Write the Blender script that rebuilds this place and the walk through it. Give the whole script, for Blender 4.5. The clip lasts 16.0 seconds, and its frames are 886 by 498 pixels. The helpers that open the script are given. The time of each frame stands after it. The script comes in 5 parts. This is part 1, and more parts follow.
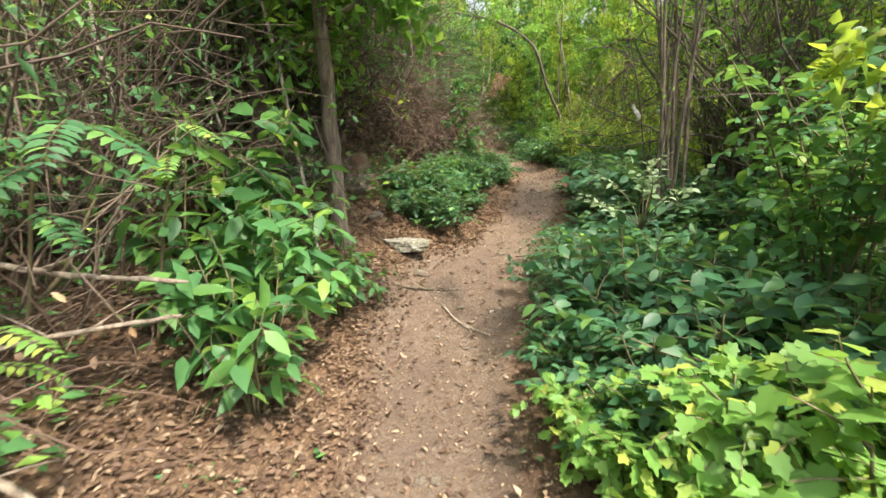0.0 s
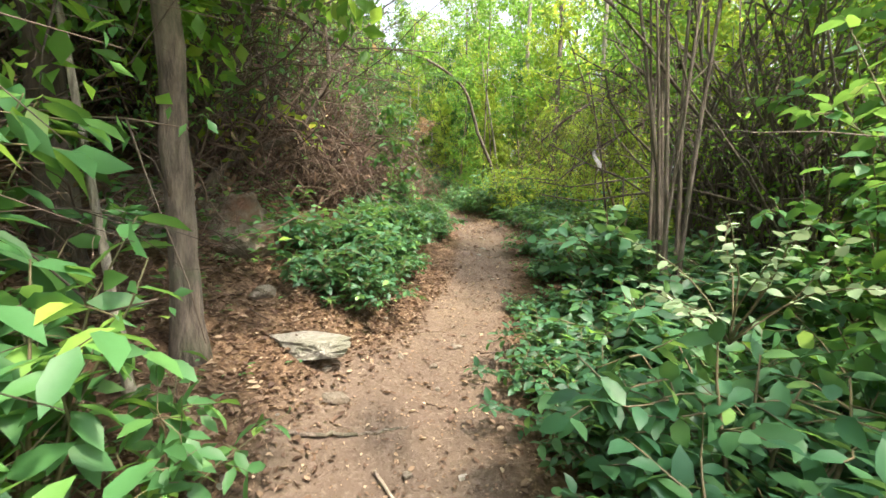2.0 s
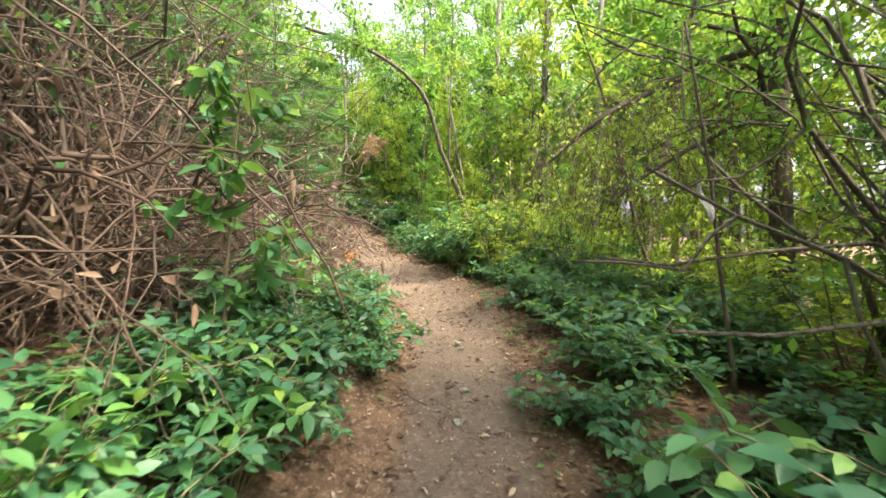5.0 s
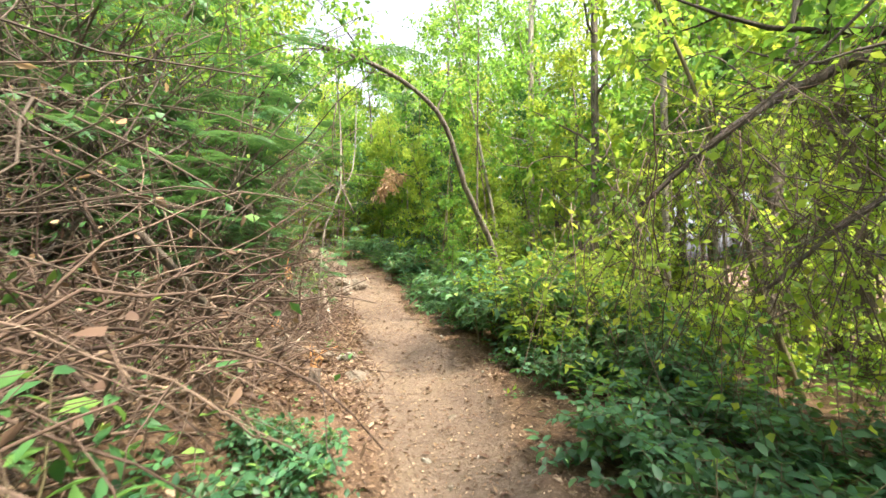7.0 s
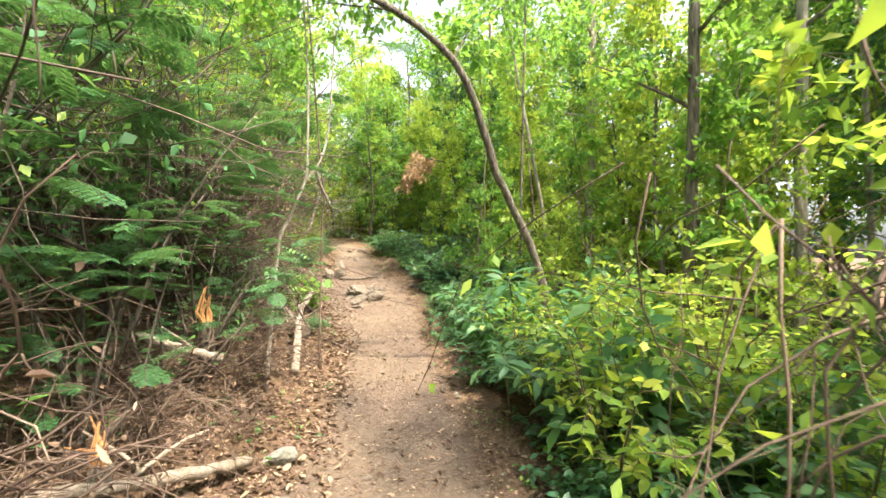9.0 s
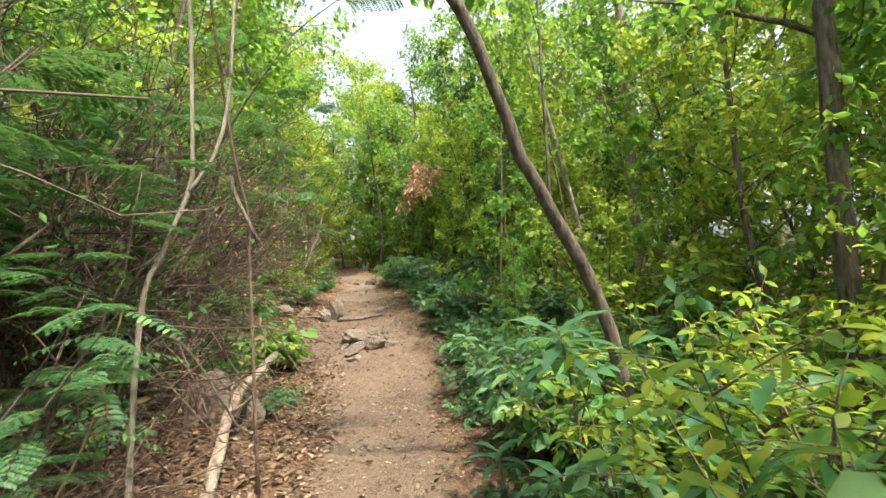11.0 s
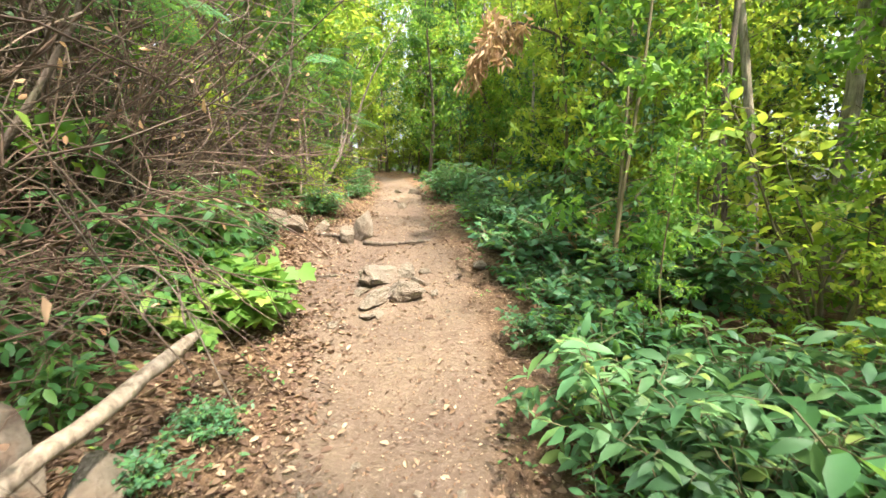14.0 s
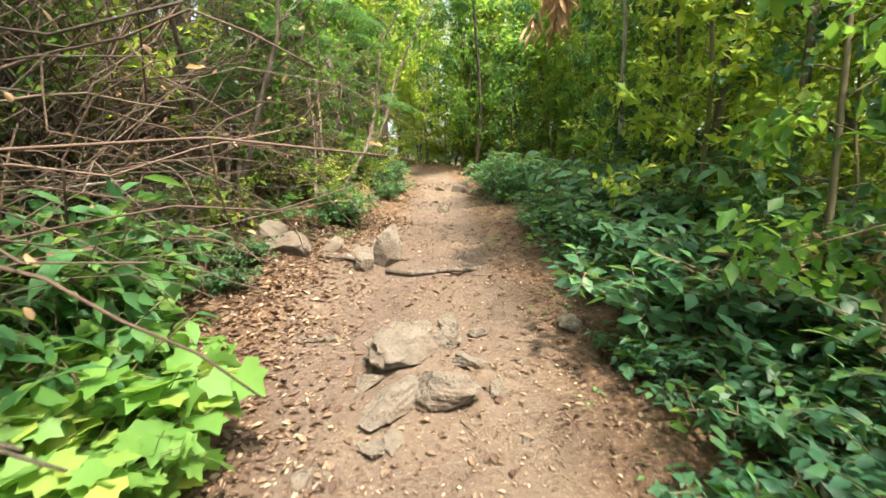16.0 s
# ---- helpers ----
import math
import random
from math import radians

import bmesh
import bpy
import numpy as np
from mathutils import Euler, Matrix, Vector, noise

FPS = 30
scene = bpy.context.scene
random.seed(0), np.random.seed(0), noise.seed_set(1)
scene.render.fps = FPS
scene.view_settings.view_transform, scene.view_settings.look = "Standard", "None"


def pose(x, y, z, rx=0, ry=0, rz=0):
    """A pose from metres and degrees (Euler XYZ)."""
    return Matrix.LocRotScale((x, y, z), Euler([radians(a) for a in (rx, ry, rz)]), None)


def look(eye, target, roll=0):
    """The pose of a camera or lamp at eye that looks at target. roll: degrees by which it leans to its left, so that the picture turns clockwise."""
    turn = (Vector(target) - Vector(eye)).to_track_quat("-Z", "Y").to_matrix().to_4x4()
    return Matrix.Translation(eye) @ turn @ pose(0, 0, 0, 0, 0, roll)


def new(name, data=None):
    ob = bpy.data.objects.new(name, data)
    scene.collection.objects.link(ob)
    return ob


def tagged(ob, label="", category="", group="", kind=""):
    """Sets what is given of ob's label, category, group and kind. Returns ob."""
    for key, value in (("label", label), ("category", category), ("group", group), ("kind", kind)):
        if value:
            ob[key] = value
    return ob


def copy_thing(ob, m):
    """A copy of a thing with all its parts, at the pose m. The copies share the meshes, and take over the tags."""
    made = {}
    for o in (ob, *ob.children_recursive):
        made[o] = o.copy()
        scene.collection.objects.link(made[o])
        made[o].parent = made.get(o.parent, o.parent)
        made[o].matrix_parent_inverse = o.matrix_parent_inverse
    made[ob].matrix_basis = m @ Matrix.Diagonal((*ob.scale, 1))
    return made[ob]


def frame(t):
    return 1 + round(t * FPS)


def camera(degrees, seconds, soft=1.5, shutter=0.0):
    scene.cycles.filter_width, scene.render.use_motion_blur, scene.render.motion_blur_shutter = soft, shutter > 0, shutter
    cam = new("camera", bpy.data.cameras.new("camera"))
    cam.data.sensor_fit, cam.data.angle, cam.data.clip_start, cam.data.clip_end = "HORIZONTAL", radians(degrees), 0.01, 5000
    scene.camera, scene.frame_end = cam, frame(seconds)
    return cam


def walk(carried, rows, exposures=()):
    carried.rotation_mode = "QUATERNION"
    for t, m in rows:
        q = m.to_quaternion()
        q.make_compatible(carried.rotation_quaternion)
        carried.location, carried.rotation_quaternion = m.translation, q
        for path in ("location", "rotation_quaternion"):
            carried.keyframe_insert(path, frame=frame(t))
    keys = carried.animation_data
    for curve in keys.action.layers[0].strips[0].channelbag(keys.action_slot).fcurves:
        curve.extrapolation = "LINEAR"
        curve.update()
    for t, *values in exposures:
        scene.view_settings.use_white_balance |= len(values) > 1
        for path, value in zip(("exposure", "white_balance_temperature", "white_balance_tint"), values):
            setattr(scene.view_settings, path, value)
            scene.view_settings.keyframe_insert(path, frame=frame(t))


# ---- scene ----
KELVIN, TINT, SKY_STRENGTH, SUN_STRENGTH = 6300, 14, 0.15, 3.0
EXPOSURES = [(0, 1.65), (3, 2.1), (5.5, 2.1), (9, 2.2), (11.4, 1.6), (12.5, 2.2), (14.5, 2.28), (16, 2.1)]
cam = camera(90.0, 16.0, 1.5, 0.2)
PATH = [
    (0, (0.147, 0.312, 1.333), (0.101, 2.278, 0.97), -0.8),
    (0.5, (0.143, 0.768, 1.364), (0.179, 2.749, 1.095), -0.6),
    (1, (0.147, 1.069, 1.381), (0.279, 3.05, 1.14), 0.4),
    (1.5, (0.018, 1.529, 1.392), (0.341, 3.493, 1.193), 1.2),
    (2, (0.013, 1.919, 1.389), (0.347, 3.884, 1.227), 1.3),
    (2.5, (0.048, 2.342, 1.49), (0.405, 4.305, 1.339), 1.6),
    (3, (0.015, 2.756, 1.467), (0.473, 4.699, 1.346), 2.3),
    (3.2, (-0.002, 2.914, 1.504), (0.545, 4.834, 1.393), 2.1),
    (5.3, (0.882, 5.516, 1.925), (1.353, 7.459, 1.893), -0.3),
    (5.5, (0.966, 5.736, 1.946), (1.407, 7.686, 1.993), -0.9),
    (6, (1.1, 6.173, 2.152), (1.473, 8.136, 2.246), -0.1),
    (6.5, (1.17, 6.599, 2.244), (1.507, 8.568, 2.338), -0.0),
    (7, (1.312, 7.006, 2.325), (1.667, 8.973, 2.405), -0.4),
    (7.5, (1.533, 7.495, 2.485), (1.852, 9.467, 2.568), -1.3),
    (8, (1.614, 7.973, 2.493), (1.81, 9.962, 2.572), -0.6),
    (8.5, (1.78, 8.447, 2.557), (1.979, 10.436, 2.605), 0.3),
    (9, (1.989, 8.975, 2.68), (2.119, 10.97, 2.708), 0.4),
    (9.2, (1.999, 9.14, 2.692), (2.08, 11.138, 2.694), -0.3),
    (11.3, (2.27, 10.96, 2.812), (2.324, 12.954, 2.947), -4.4),
    (11.5, (2.227, 11.082, 2.815), (2.304, 13.077, 2.944), -4.5),
    (12, (2.217, 11.483, 2.9), (2.171, 13.48, 2.98), -4.5),
    (12.5, (2.054, 11.981, 2.814), (1.845, 13.97, 2.852), -2.1),
    (13, (1.937, 12.48, 2.89), (1.759, 14.457, 2.648), 1.1),
    (13.5, (2.006, 12.913, 2.875), (1.822, 14.888, 2.619), -0.8),
    (14, (2.008, 13.342, 2.914), (1.817, 15.314, 2.64), 1.1),
    (14.5, (1.967, 13.858, 2.961), (1.761, 15.827, 2.672), 0.4),
    (15, (1.992, 14.349, 2.927), (1.74, 16.309, 2.62), -0.8),
    (15.5, (1.877, 14.775, 2.939), (1.473, 16.711, 2.637), -0.8),
    (16, (1.665, 15.363, 3.033), (1.278, 17.299, 2.714), -0.1),
]
walk(cam, [(t, look(eye, target, roll)) for t, eye, target, roll in PATH], [(t, stops, KELVIN, TINT) for t, stops in EXPOSURES])

# ---------------------------------------------------------------- light
SUN_TURN, SUN_HEIGHT = radians(138), radians(60)      # a hazy sun high over the outer slope
world = bpy.data.worlds.new("sky")
scene.world = world
world.use_nodes = True
sky = world.node_tree.nodes.new("ShaderNodeTexSky")
sky.sky_type, sky.sun_disc = "NISHITA", False
sky.sun_elevation, sky.sun_rotation = SUN_HEIGHT, SUN_TURN
sky.air_density, sky.dust_density, sky.ozone_density = 1.0, 6.0, 1.0
back = world.node_tree.nodes["Background"]
back.inputs["Strength"].default_value = SKY_STRENGTH
haze = world.node_tree.nodes.new("ShaderNodeHueSaturation")      # a milky sky
haze.inputs["Saturation"].default_value = 0.35
world.node_tree.links.new(sky.outputs[0], haze.inputs["Color"])
world.node_tree.links.new(haze.outputs[0], back.inputs["Color"])
sun = new("sun", bpy.data.lights.new("sun", "SUN"))
sun.data.energy, sun.data.angle, sun.data.color = SUN_STRENGTH, radians(3), (1.0, 0.86, 0.66)
to_sun = Vector((math.sin(SUN_TURN) * math.cos(SUN_HEIGHT), math.cos(SUN_TURN) * math.cos(SUN_HEIGHT), math.sin(SUN_HEIGHT)))
sun.matrix_world = look(to_sun * 60, (0, 0, 0))


# ---------------------------------------------------------------- materials
def nodes_of(name):
    m = bpy.data.materials.new(name)
    m.use_nodes = True
    tree = m.node_tree
    return m, tree, tree.nodes["Principled BSDF"], tree.nodes["Material Output"]


def ramp(tree, factor, stops):
    node = tree.nodes.new("ShaderNodeValToRGB")
    el = node.color_ramp.elements
    while len(el) < len(stops):
        el.new(0.5)
    for e, (p, c) in zip(el, stops):
        e.position, e.color = p, (*c, 1)
    tree.links.new(factor, node.inputs[0])
    return node.outputs[0]


def noise_of(tree, scale, detail=5, rough=0.6, coords=None, stretch=None):
    node = tree.nodes.new("ShaderNodeTexNoise")
    node.inputs["Scale"].default_value, node.inputs["Detail"].default_value, node.inputs["Roughness"].default_value = scale, detail, rough
    if coords is None:
        coords = tree.nodes.new("ShaderNodeTexCoord").outputs["Object"]
    if stretch:
        mapping = tree.nodes.new("ShaderNodeMapping")
        mapping.inputs["Scale"].default_value = stretch
        tree.links.new(coords, mapping.inputs[0])
        coords = mapping.outputs[0]
    tree.links.new(coords, node.inputs["Vector"])
    return node.outputs["Fac"]


def mix(tree, factor, a, b, kind="MIX"):
    node = tree.nodes.new("ShaderNodeMix")
    node.data_type, node.blend_type = "RGBA", kind
    for key, v in ((0, factor), (6, a), (7, b)):
        if isinstance(v, (int, float)):
            node.inputs[key].default_value = v
        elif isinstance(v, tuple):
            node.inputs[key].default_value = (*v, 1)
        else:
            tree.links.new(v, node.inputs[key])
    return node.outputs[2]


def math_node(tree, op, a, b):
    node = tree.nodes.new("ShaderNodeMath")
    node.operation = op
    for key, v in ((0, a), (1, b)):
        if isinstance(v, (int, float)):
            node.inputs[key].default_value = v
        else:
            tree.links.new(v, node.inputs[key])
    return node.outputs[0]


def bump(tree, height, shader, strength=0.5, distance=0.02):
    node = tree.nodes.new("ShaderNodeBump")
    node.inputs["Strength"].default_value, node.inputs["Distance"].default_value = strength, distance
    tree.links.new(height, node.inputs["Height"])
    tree.links.new(node.outputs[0], shader.inputs["Normal"])


def leaf_material(name, stops, glow, through_part=0.4, rough=0.5):
    """A leaf: a glossy upper skin, and light that comes through in a yellower green. stops: colours from leaf to leaf."""
    m, tree, shader, out = nodes_of(name)
    island = tree.nodes.new("ShaderNodeNewGeometry").outputs["Random Per Island"]
    thing = tree.nodes.new("ShaderNodeObjectInfo").outputs["Random"]
    colour = ramp(tree, island, stops)
    shade = math_node(tree, "MULTIPLY_ADD", thing, 0.5)
    tree.nodes[-1].inputs[2].default_value = 0.75
    colour = mix(tree, 1.0, colour, shade, "MULTIPLY")
    blotch = noise_of(tree, 38, 4)
    colour = mix(tree, math_node(tree, "MULTIPLY", blotch, 0.35), colour, tuple(0.55 * c for c in stops[0][1]))
    tree.links.new(colour, shader.inputs["Base Color"])
    shader.inputs["Roughness"].default_value = rough
    shader.inputs["Specular IOR Level"].default_value = 0.35
    bump(tree, blotch, shader, 0.25, 0.004)
    back_light = tree.nodes.new("ShaderNodeBsdfTranslucent")
    tree.links.new(mix(tree, 1.0, mix(tree, 0.45, colour, glow), (1.0, 1.0, 1.0), "MULTIPLY"), back_light.inputs["Color"])
    both = tree.nodes.new("ShaderNodeMixShader")
    both.inputs[0].default_value = through_part
    tree.links.new(shader.outputs[0], both.inputs[1])
    tree.links.new(back_light.outputs[0], both.inputs[2])
    tree.links.new(both.outputs[0], out.inputs[0])
    return m


def bark_material(name, dark, light, moss=(0.09, 0.11, 0.05), moss_part=0.5, scale=9):
    m, tree, shader, out = nodes_of(name)
    grain = noise_of(tree, scale * 3, 8, 0.7, stretch=(1, 1, 0.18))
    patch = noise_of(tree, scale * 0.55, 4)
    colour = ramp(tree, grain, [(0.38, tuple(0.7 * c for c in dark)), (0.62, light)])
    colour = mix(tree, ramp(tree, patch, [(0.5, (0, 0, 0)), (0.68, (moss_part,) * 3)]), colour, moss)
    tint = tree.nodes.new("ShaderNodeObjectInfo").outputs["Random"]
    colour = mix(tree, math_node(tree, "MULTIPLY", tint, 0.35), colour, tuple(0.6 * c for c in light))
    tree.links.new(colour, shader.inputs["Base Color"])
    shader.inputs["Roughness"].default_value = 0.88
    bump(tree, grain, shader, 1.0, 0.04)
    return m


def twig_material(name, stops):
    m, tree, shader, out = nodes_of(name)
    island = tree.nodes.new("ShaderNodeNewGeometry").outputs["Random Per Island"]
    grain = noise_of(tree, 60, 5)
    colour = mix(tree, math_node(tree, "MULTIPLY", grain, 0.6), ramp(tree, island, stops), tuple(0.4 * c for c in stops[0][1]))
    tree.links.new(colour, shader.inputs["Base Color"])
    shader.inputs["Roughness"].default_value = 0.85
    bump(tree, grain, shader, 0.5, 0.004)
    return m


def rock_material(name, dark, light, stain, scale=5.0):
    m, tree, shader, out = nodes_of(name)
    big, fine = noise_of(tree, scale, 6, 0.65), noise_of(tree, scale * 9, 6, 0.7)
    colour = ramp(tree, big, [(0.3, dark), (0.62, light)])
    colour = mix(tree, ramp(tree, noise_of(tree, scale * 0.7, 3), [(0.48, (0, 0, 0)), (0.66, (0.8, 0.8, 0.8))]), colour, stain)
    colour = mix(tree, math_node(tree, "MULTIPLY", fine, 0.5), colour, tuple(0.45 * c for c in dark))
    tree.links.new(colour, shader.inputs["Base Color"])
    shader.inputs["Roughness"].default_value = 0.9
    bump(tree, math_node(tree, "ADD", big, fine), shader, 0.9, 0.05)
    return m


def ground_material():
    m, tree, shader, out = nodes_of("trail_soil_and_litter")
    coords = tree.nodes.new("ShaderNodeTexCoord").outputs["Object"]
    trail = tree.nodes.new("ShaderNodeAttribute")
    trail.attribute_name = "trail"
    large, mid, fine = noise_of(tree, 0.9, 5, 0.6, coords), noise_of(tree, 7, 6, 0.65, coords), noise_of(tree, 32, 8, 0.72, coords)
    soil = ramp(tree, large, [(0.35, (0.135, 0.100, 0.076)), (0.66, (0.215, 0.165, 0.115))])
    soil = mix(tree, math_node(tree, "MULTIPLY", mid, 0.55), soil, (0.095, 0.067, 0.05))
    soil = mix(tree, ramp(tree, fine, [(0.52, (0, 0, 0)), (0.72, (0.5, 0.5, 0.5))]), soil, (0.33, 0.27, 0.20))
    bed = ramp(tree, mid, [(0.35, (0.075, 0.048, 0.030)), (0.65, (0.18, 0.115, 0.068))])
    bed = mix(tree, ramp(tree, fine, [(0.5, (0, 0, 0)), (0.68, (0.75, 0.75, 0.75))]), bed, (0.33, 0.23, 0.14))
    edge = math_node(tree, "ADD", trail.outputs["Fac"], math_node(tree, "MULTIPLY_ADD", mid, 0.7))
    tree.nodes[-2].inputs[2].default_value = -0.35
    mask = ramp(tree, edge, [(0.3, (0, 0, 0)), (0.6, (1, 1, 1))])
    tree.links.new(mix(tree, mask, bed, soil), shader.inputs["Base Color"])
    shader.inputs["Roughness"].default_value = 0.95
    shader.inputs["Specular IOR Level"].default_value = 0.2
    bump(tree, math_node(tree, "ADD", mid, fine), shader, 1.0, 0.035)
    return m


M_GROUND = ground_material()
M_DARK = leaf_material("dark_shrub_leaf", [(0.0, (0.030, 0.100, 0.050)), (0.6, (0.052, 0.150, 0.070)), (0.93, (0.085, 0.21, 0.075)), (1.0, (0.17, 0.31, 0.07))], (0.28, 0.48, 0.07), 0.36, 0.45)
M_BROAD = leaf_material("broad_leaf", [(0.0, (0.045, 0.14, 0.05)), (0.7, (0.078, 0.21, 0.07)), (0.92, (0.14, 0.31, 0.065)), (1.0, (0.32, 0.45, 0.07))], (0.32, 0.55, 0.06), 0.4)
M_LIGHT = leaf_material("light_vine_leaf", [(0.0, (0.11, 0.25, 0.05)), (0.8, (0.18, 0.35, 0.075)), (1.0, (0.40, 0.47, 0.09))], (0.42, 0.66, 0.09), 0.45)
M_FEATHER = leaf_material("feathery_leaflet", [(0.0, (0.030, 0.105, 0.042)), (0.8, (0.058, 0.16, 0.056)), (1.0, (0.15, 0.29, 0.06))], (0.22, 0.46, 0.08), 0.3)
M_CANOPY = leaf_material("canopy_leaf", [(0.0, (0.055, 0.16, 0.035)), (0.75, (0.11, 0.26, 0.05)), (1.0, (0.28, 0.36, 0.06))], (0.42, 0.70, 0.07), 0.6)
M_YELLOW = leaf_material("yellow_green_leaf", [(0.0, (0.12, 0.25, 0.04)), (0.7, (0.24, 0.38, 0.05)), (1.0, (0.48, 0.47, 0.06))], (0.60, 0.74, 0.07), 0.62)
M_SOFT = leaf_material("soft_green_leaf", [(0.0, (0.05, 0.135, 0.055)), (0.7, (0.085, 0.195, 0.08)), (0.95, (0.15, 0.28, 0.085)), (1.0, (0.28, 0.36, 0.09))], (0.24, 0.44, 0.11), 0.28)
M_PALE = leaf_material("pale_leaf", [(0.0, (0.22, 0.35, 0.18)), (1.0, (0.40, 0.50, 0.30))], (0.5, 0.6, 0.3), 0.3)
M_DRY = leaf_material("dry_leaf", [(0.0, (0.30, 0.18, 0.09)), (0.5, (0.46, 0.31, 0.17)), (1.0, (0.60, 0.45, 0.28))], (0.66, 0.44, 0.20), 0.35, 0.7)
M_LITTER = leaf_material("leaf_litter", [(0.0, (0.070, 0.042, 0.028)), (0.45, (0.14, 0.088, 0.056)), (0.8, (0.25, 0.175, 0.11)), (1.0, (0.42, 0.33, 0.22))], (0.5, 0.3, 0.12), 0.12, 0.75)
M_BARK = bark_material("grey_brown_bark", (0.075, 0.058, 0.043), (0.21, 0.17, 0.13))
M_BARK_DARK = bark_material("dark_bark", (0.05, 0.038, 0.03), (0.13, 0.10, 0.075))
M_BARK_PALE = bark_material("pale_bark", (0.24, 0.21, 0.165), (0.44, 0.39, 0.31), (0.16, 0.17, 0.10), 0.4)
M_DEADWOOD = bark_material("weathered_deadwood", (0.22, 0.17, 0.12), (0.46, 0.39, 0.30), (0.25, 0.2, 0.12), 0.25, 7)
M_TORN = bark_material("torn_orange_wood", (0.42, 0.17, 0.05), (0.62, 0.33, 0.12), (0.3, 0.14, 0.05), 0.3)
M_TORN_BARK = bark_material("reddish_bark", (0.13, 0.085, 0.055), (0.28, 0.20, 0.14), (0.2, 0.14, 0.09), 0.3)
M_TWIG = twig_material("dry_twigs", [(0.0, (0.070, 0.043, 0.028)), (0.6, (0.135, 0.088, 0.060)), (1.0, (0.27, 0.20, 0.14))])
M_TWIG_DARK = twig_material("dark_twigs", [(0.0, (0.06, 0.045, 0.03)), (1.0, (0.16, 0.12, 0.085))])
M_STEM = twig_material("green_stems", [(0.0, (0.10, 0.10, 0.045)), (1.0, (0.20, 0.16, 0.085))])
M_ROCK = rock_material("limestone", (0.15, 0.125, 0.092), (0.31, 0.27, 0.205), (0.17, 0.12, 0.08))
M_ROCK_PALE = rock_material("pale_limestone", (0.25, 0.235, 0.19), (0.52, 0.50, 0.42), (0.24, 0.25, 0.17), 7)
M_ROCK_RED = rock_material("rusty_limestone", (0.11, 0.075, 0.05), (0.40, 0.36, 0.28), (0.25, 0.115, 0.06), 5.5)
M_WHITE = rock_material("weathered_white_plastic", (0.62, 0.62, 0.64), (0.80, 0.80, 0.82), (0.5, 0.5, 0.5), 12)


# ---------------------------------------------------------------- mesh helpers
class Geo:
    """Gathers vertices and faces for one mesh."""

    def __init__(self):
        self.v, self.f, self.n = [], [], 0

    def add(self, verts, faces):
        self.v.append(np.asarray(verts, float))
        self.f.append((np.asarray(faces, np.int64) + self.n))
        self.n += len(verts)

    def mesh(self, name, material, smooth=True):
        me = bpy.data.meshes.new(name)
        verts = np.concatenate(self.v).astype(np.float32)
        sizes = np.concatenate([np.full(len(f), f.shape[1]) for f in self.f]).astype(np.int32)
        loops = np.concatenate([f.ravel() for f in self.f]).astype(np.int32)
        me.vertices.add(len(verts))
        me.vertices.foreach_set("co", verts.ravel())
        me.loops.add(len(loops))
        me.loops.foreach_set("vertex_index", loops)
        me.polygons.add(len(sizes))
        me.polygons.foreach_set("loop_start", np.concatenate([[0], np.cumsum(sizes)[:-1]]).astype(np.int32))
        me.polygons.foreach_set("loop_total", sizes)
        me.polygons.foreach_set("use_smooth", np.full(len(sizes), smooth))
        me.materials.append(material)
        me.update(calc_edges=True)
        return me


def unit(a):
    a = np.asarray(a, float)
    return a / np.maximum(np.linalg.norm(a, axis=-1, keepdims=True), 1e-9)


# leaf shapes: (along, across, raised), all in fractions of length and width
OVAL = (np.array([(0, 0, 0), (.28, .46, .05), (.28, 0, 0), (.28, -.46, .05), (.64, .42, .02), (.64, 0, -.03), (.64, -.42, .02), (1, 0, -.14)]),
        [(0, 2, 1), (0, 3, 2), (1, 2, 5), (1, 5, 4), (2, 3, 6), (2, 6, 5), (4, 5, 7), (5, 6, 7)])
LANCE = (np.array([(0, 0, 0), (.2, .3, .04), (.2, 0, .02), (.2, -.3, .04), (.5, .5, .04), (.5, 0, 0), (.5, -.5, .04), (.8, .3, -.06), (.8, 0, -.09), (.8, -.3, -.06), (1, 0, -.2)]),
         [(0, 2, 1), (0, 3, 2), (1, 2, 5), (1, 5, 4), (2, 3, 6), (2, 6, 5), (4, 5, 8), (4, 8, 7), (5, 6, 9), (5, 9, 8), (7, 8, 10), (8, 9, 10)])
LOBED = (np.array([(.3, 0, -.03), (0, 0, 0), (-.1, .3, .03), (.2, .52, .05), (.36, .36, .02), (.62, .46, .0), (.68, .22, -.02), (1, 0, -.12),
                   (.68, -.22, -.02), (.62, -.46, 0), (.36, -.36, .02), (.2, -.52, .05), (-.1, -.3, .03)]),
         [(0, k, k + 1 if k < 12 else 1) for k in range(1, 13)])
DIAMOND = (np.array([(0, 0, 0), (.42, .5, .07), (1, 0, -.1), (.42, -.5, .07)]), [(0, 2, 1), (0, 3, 2)])
CURLED = (np.array([(0, 0, 0), (.3, .45, .18), (.3, -.4, .12), (.7, .35, .12), (.7, -.4, .22), (1, 0, .1), (.5, 0, -.02)]),
          [(0, 6, 1), (0, 2, 6), (1, 6, 3), (2, 4, 6), (3, 6, 5), (4, 5, 6)])


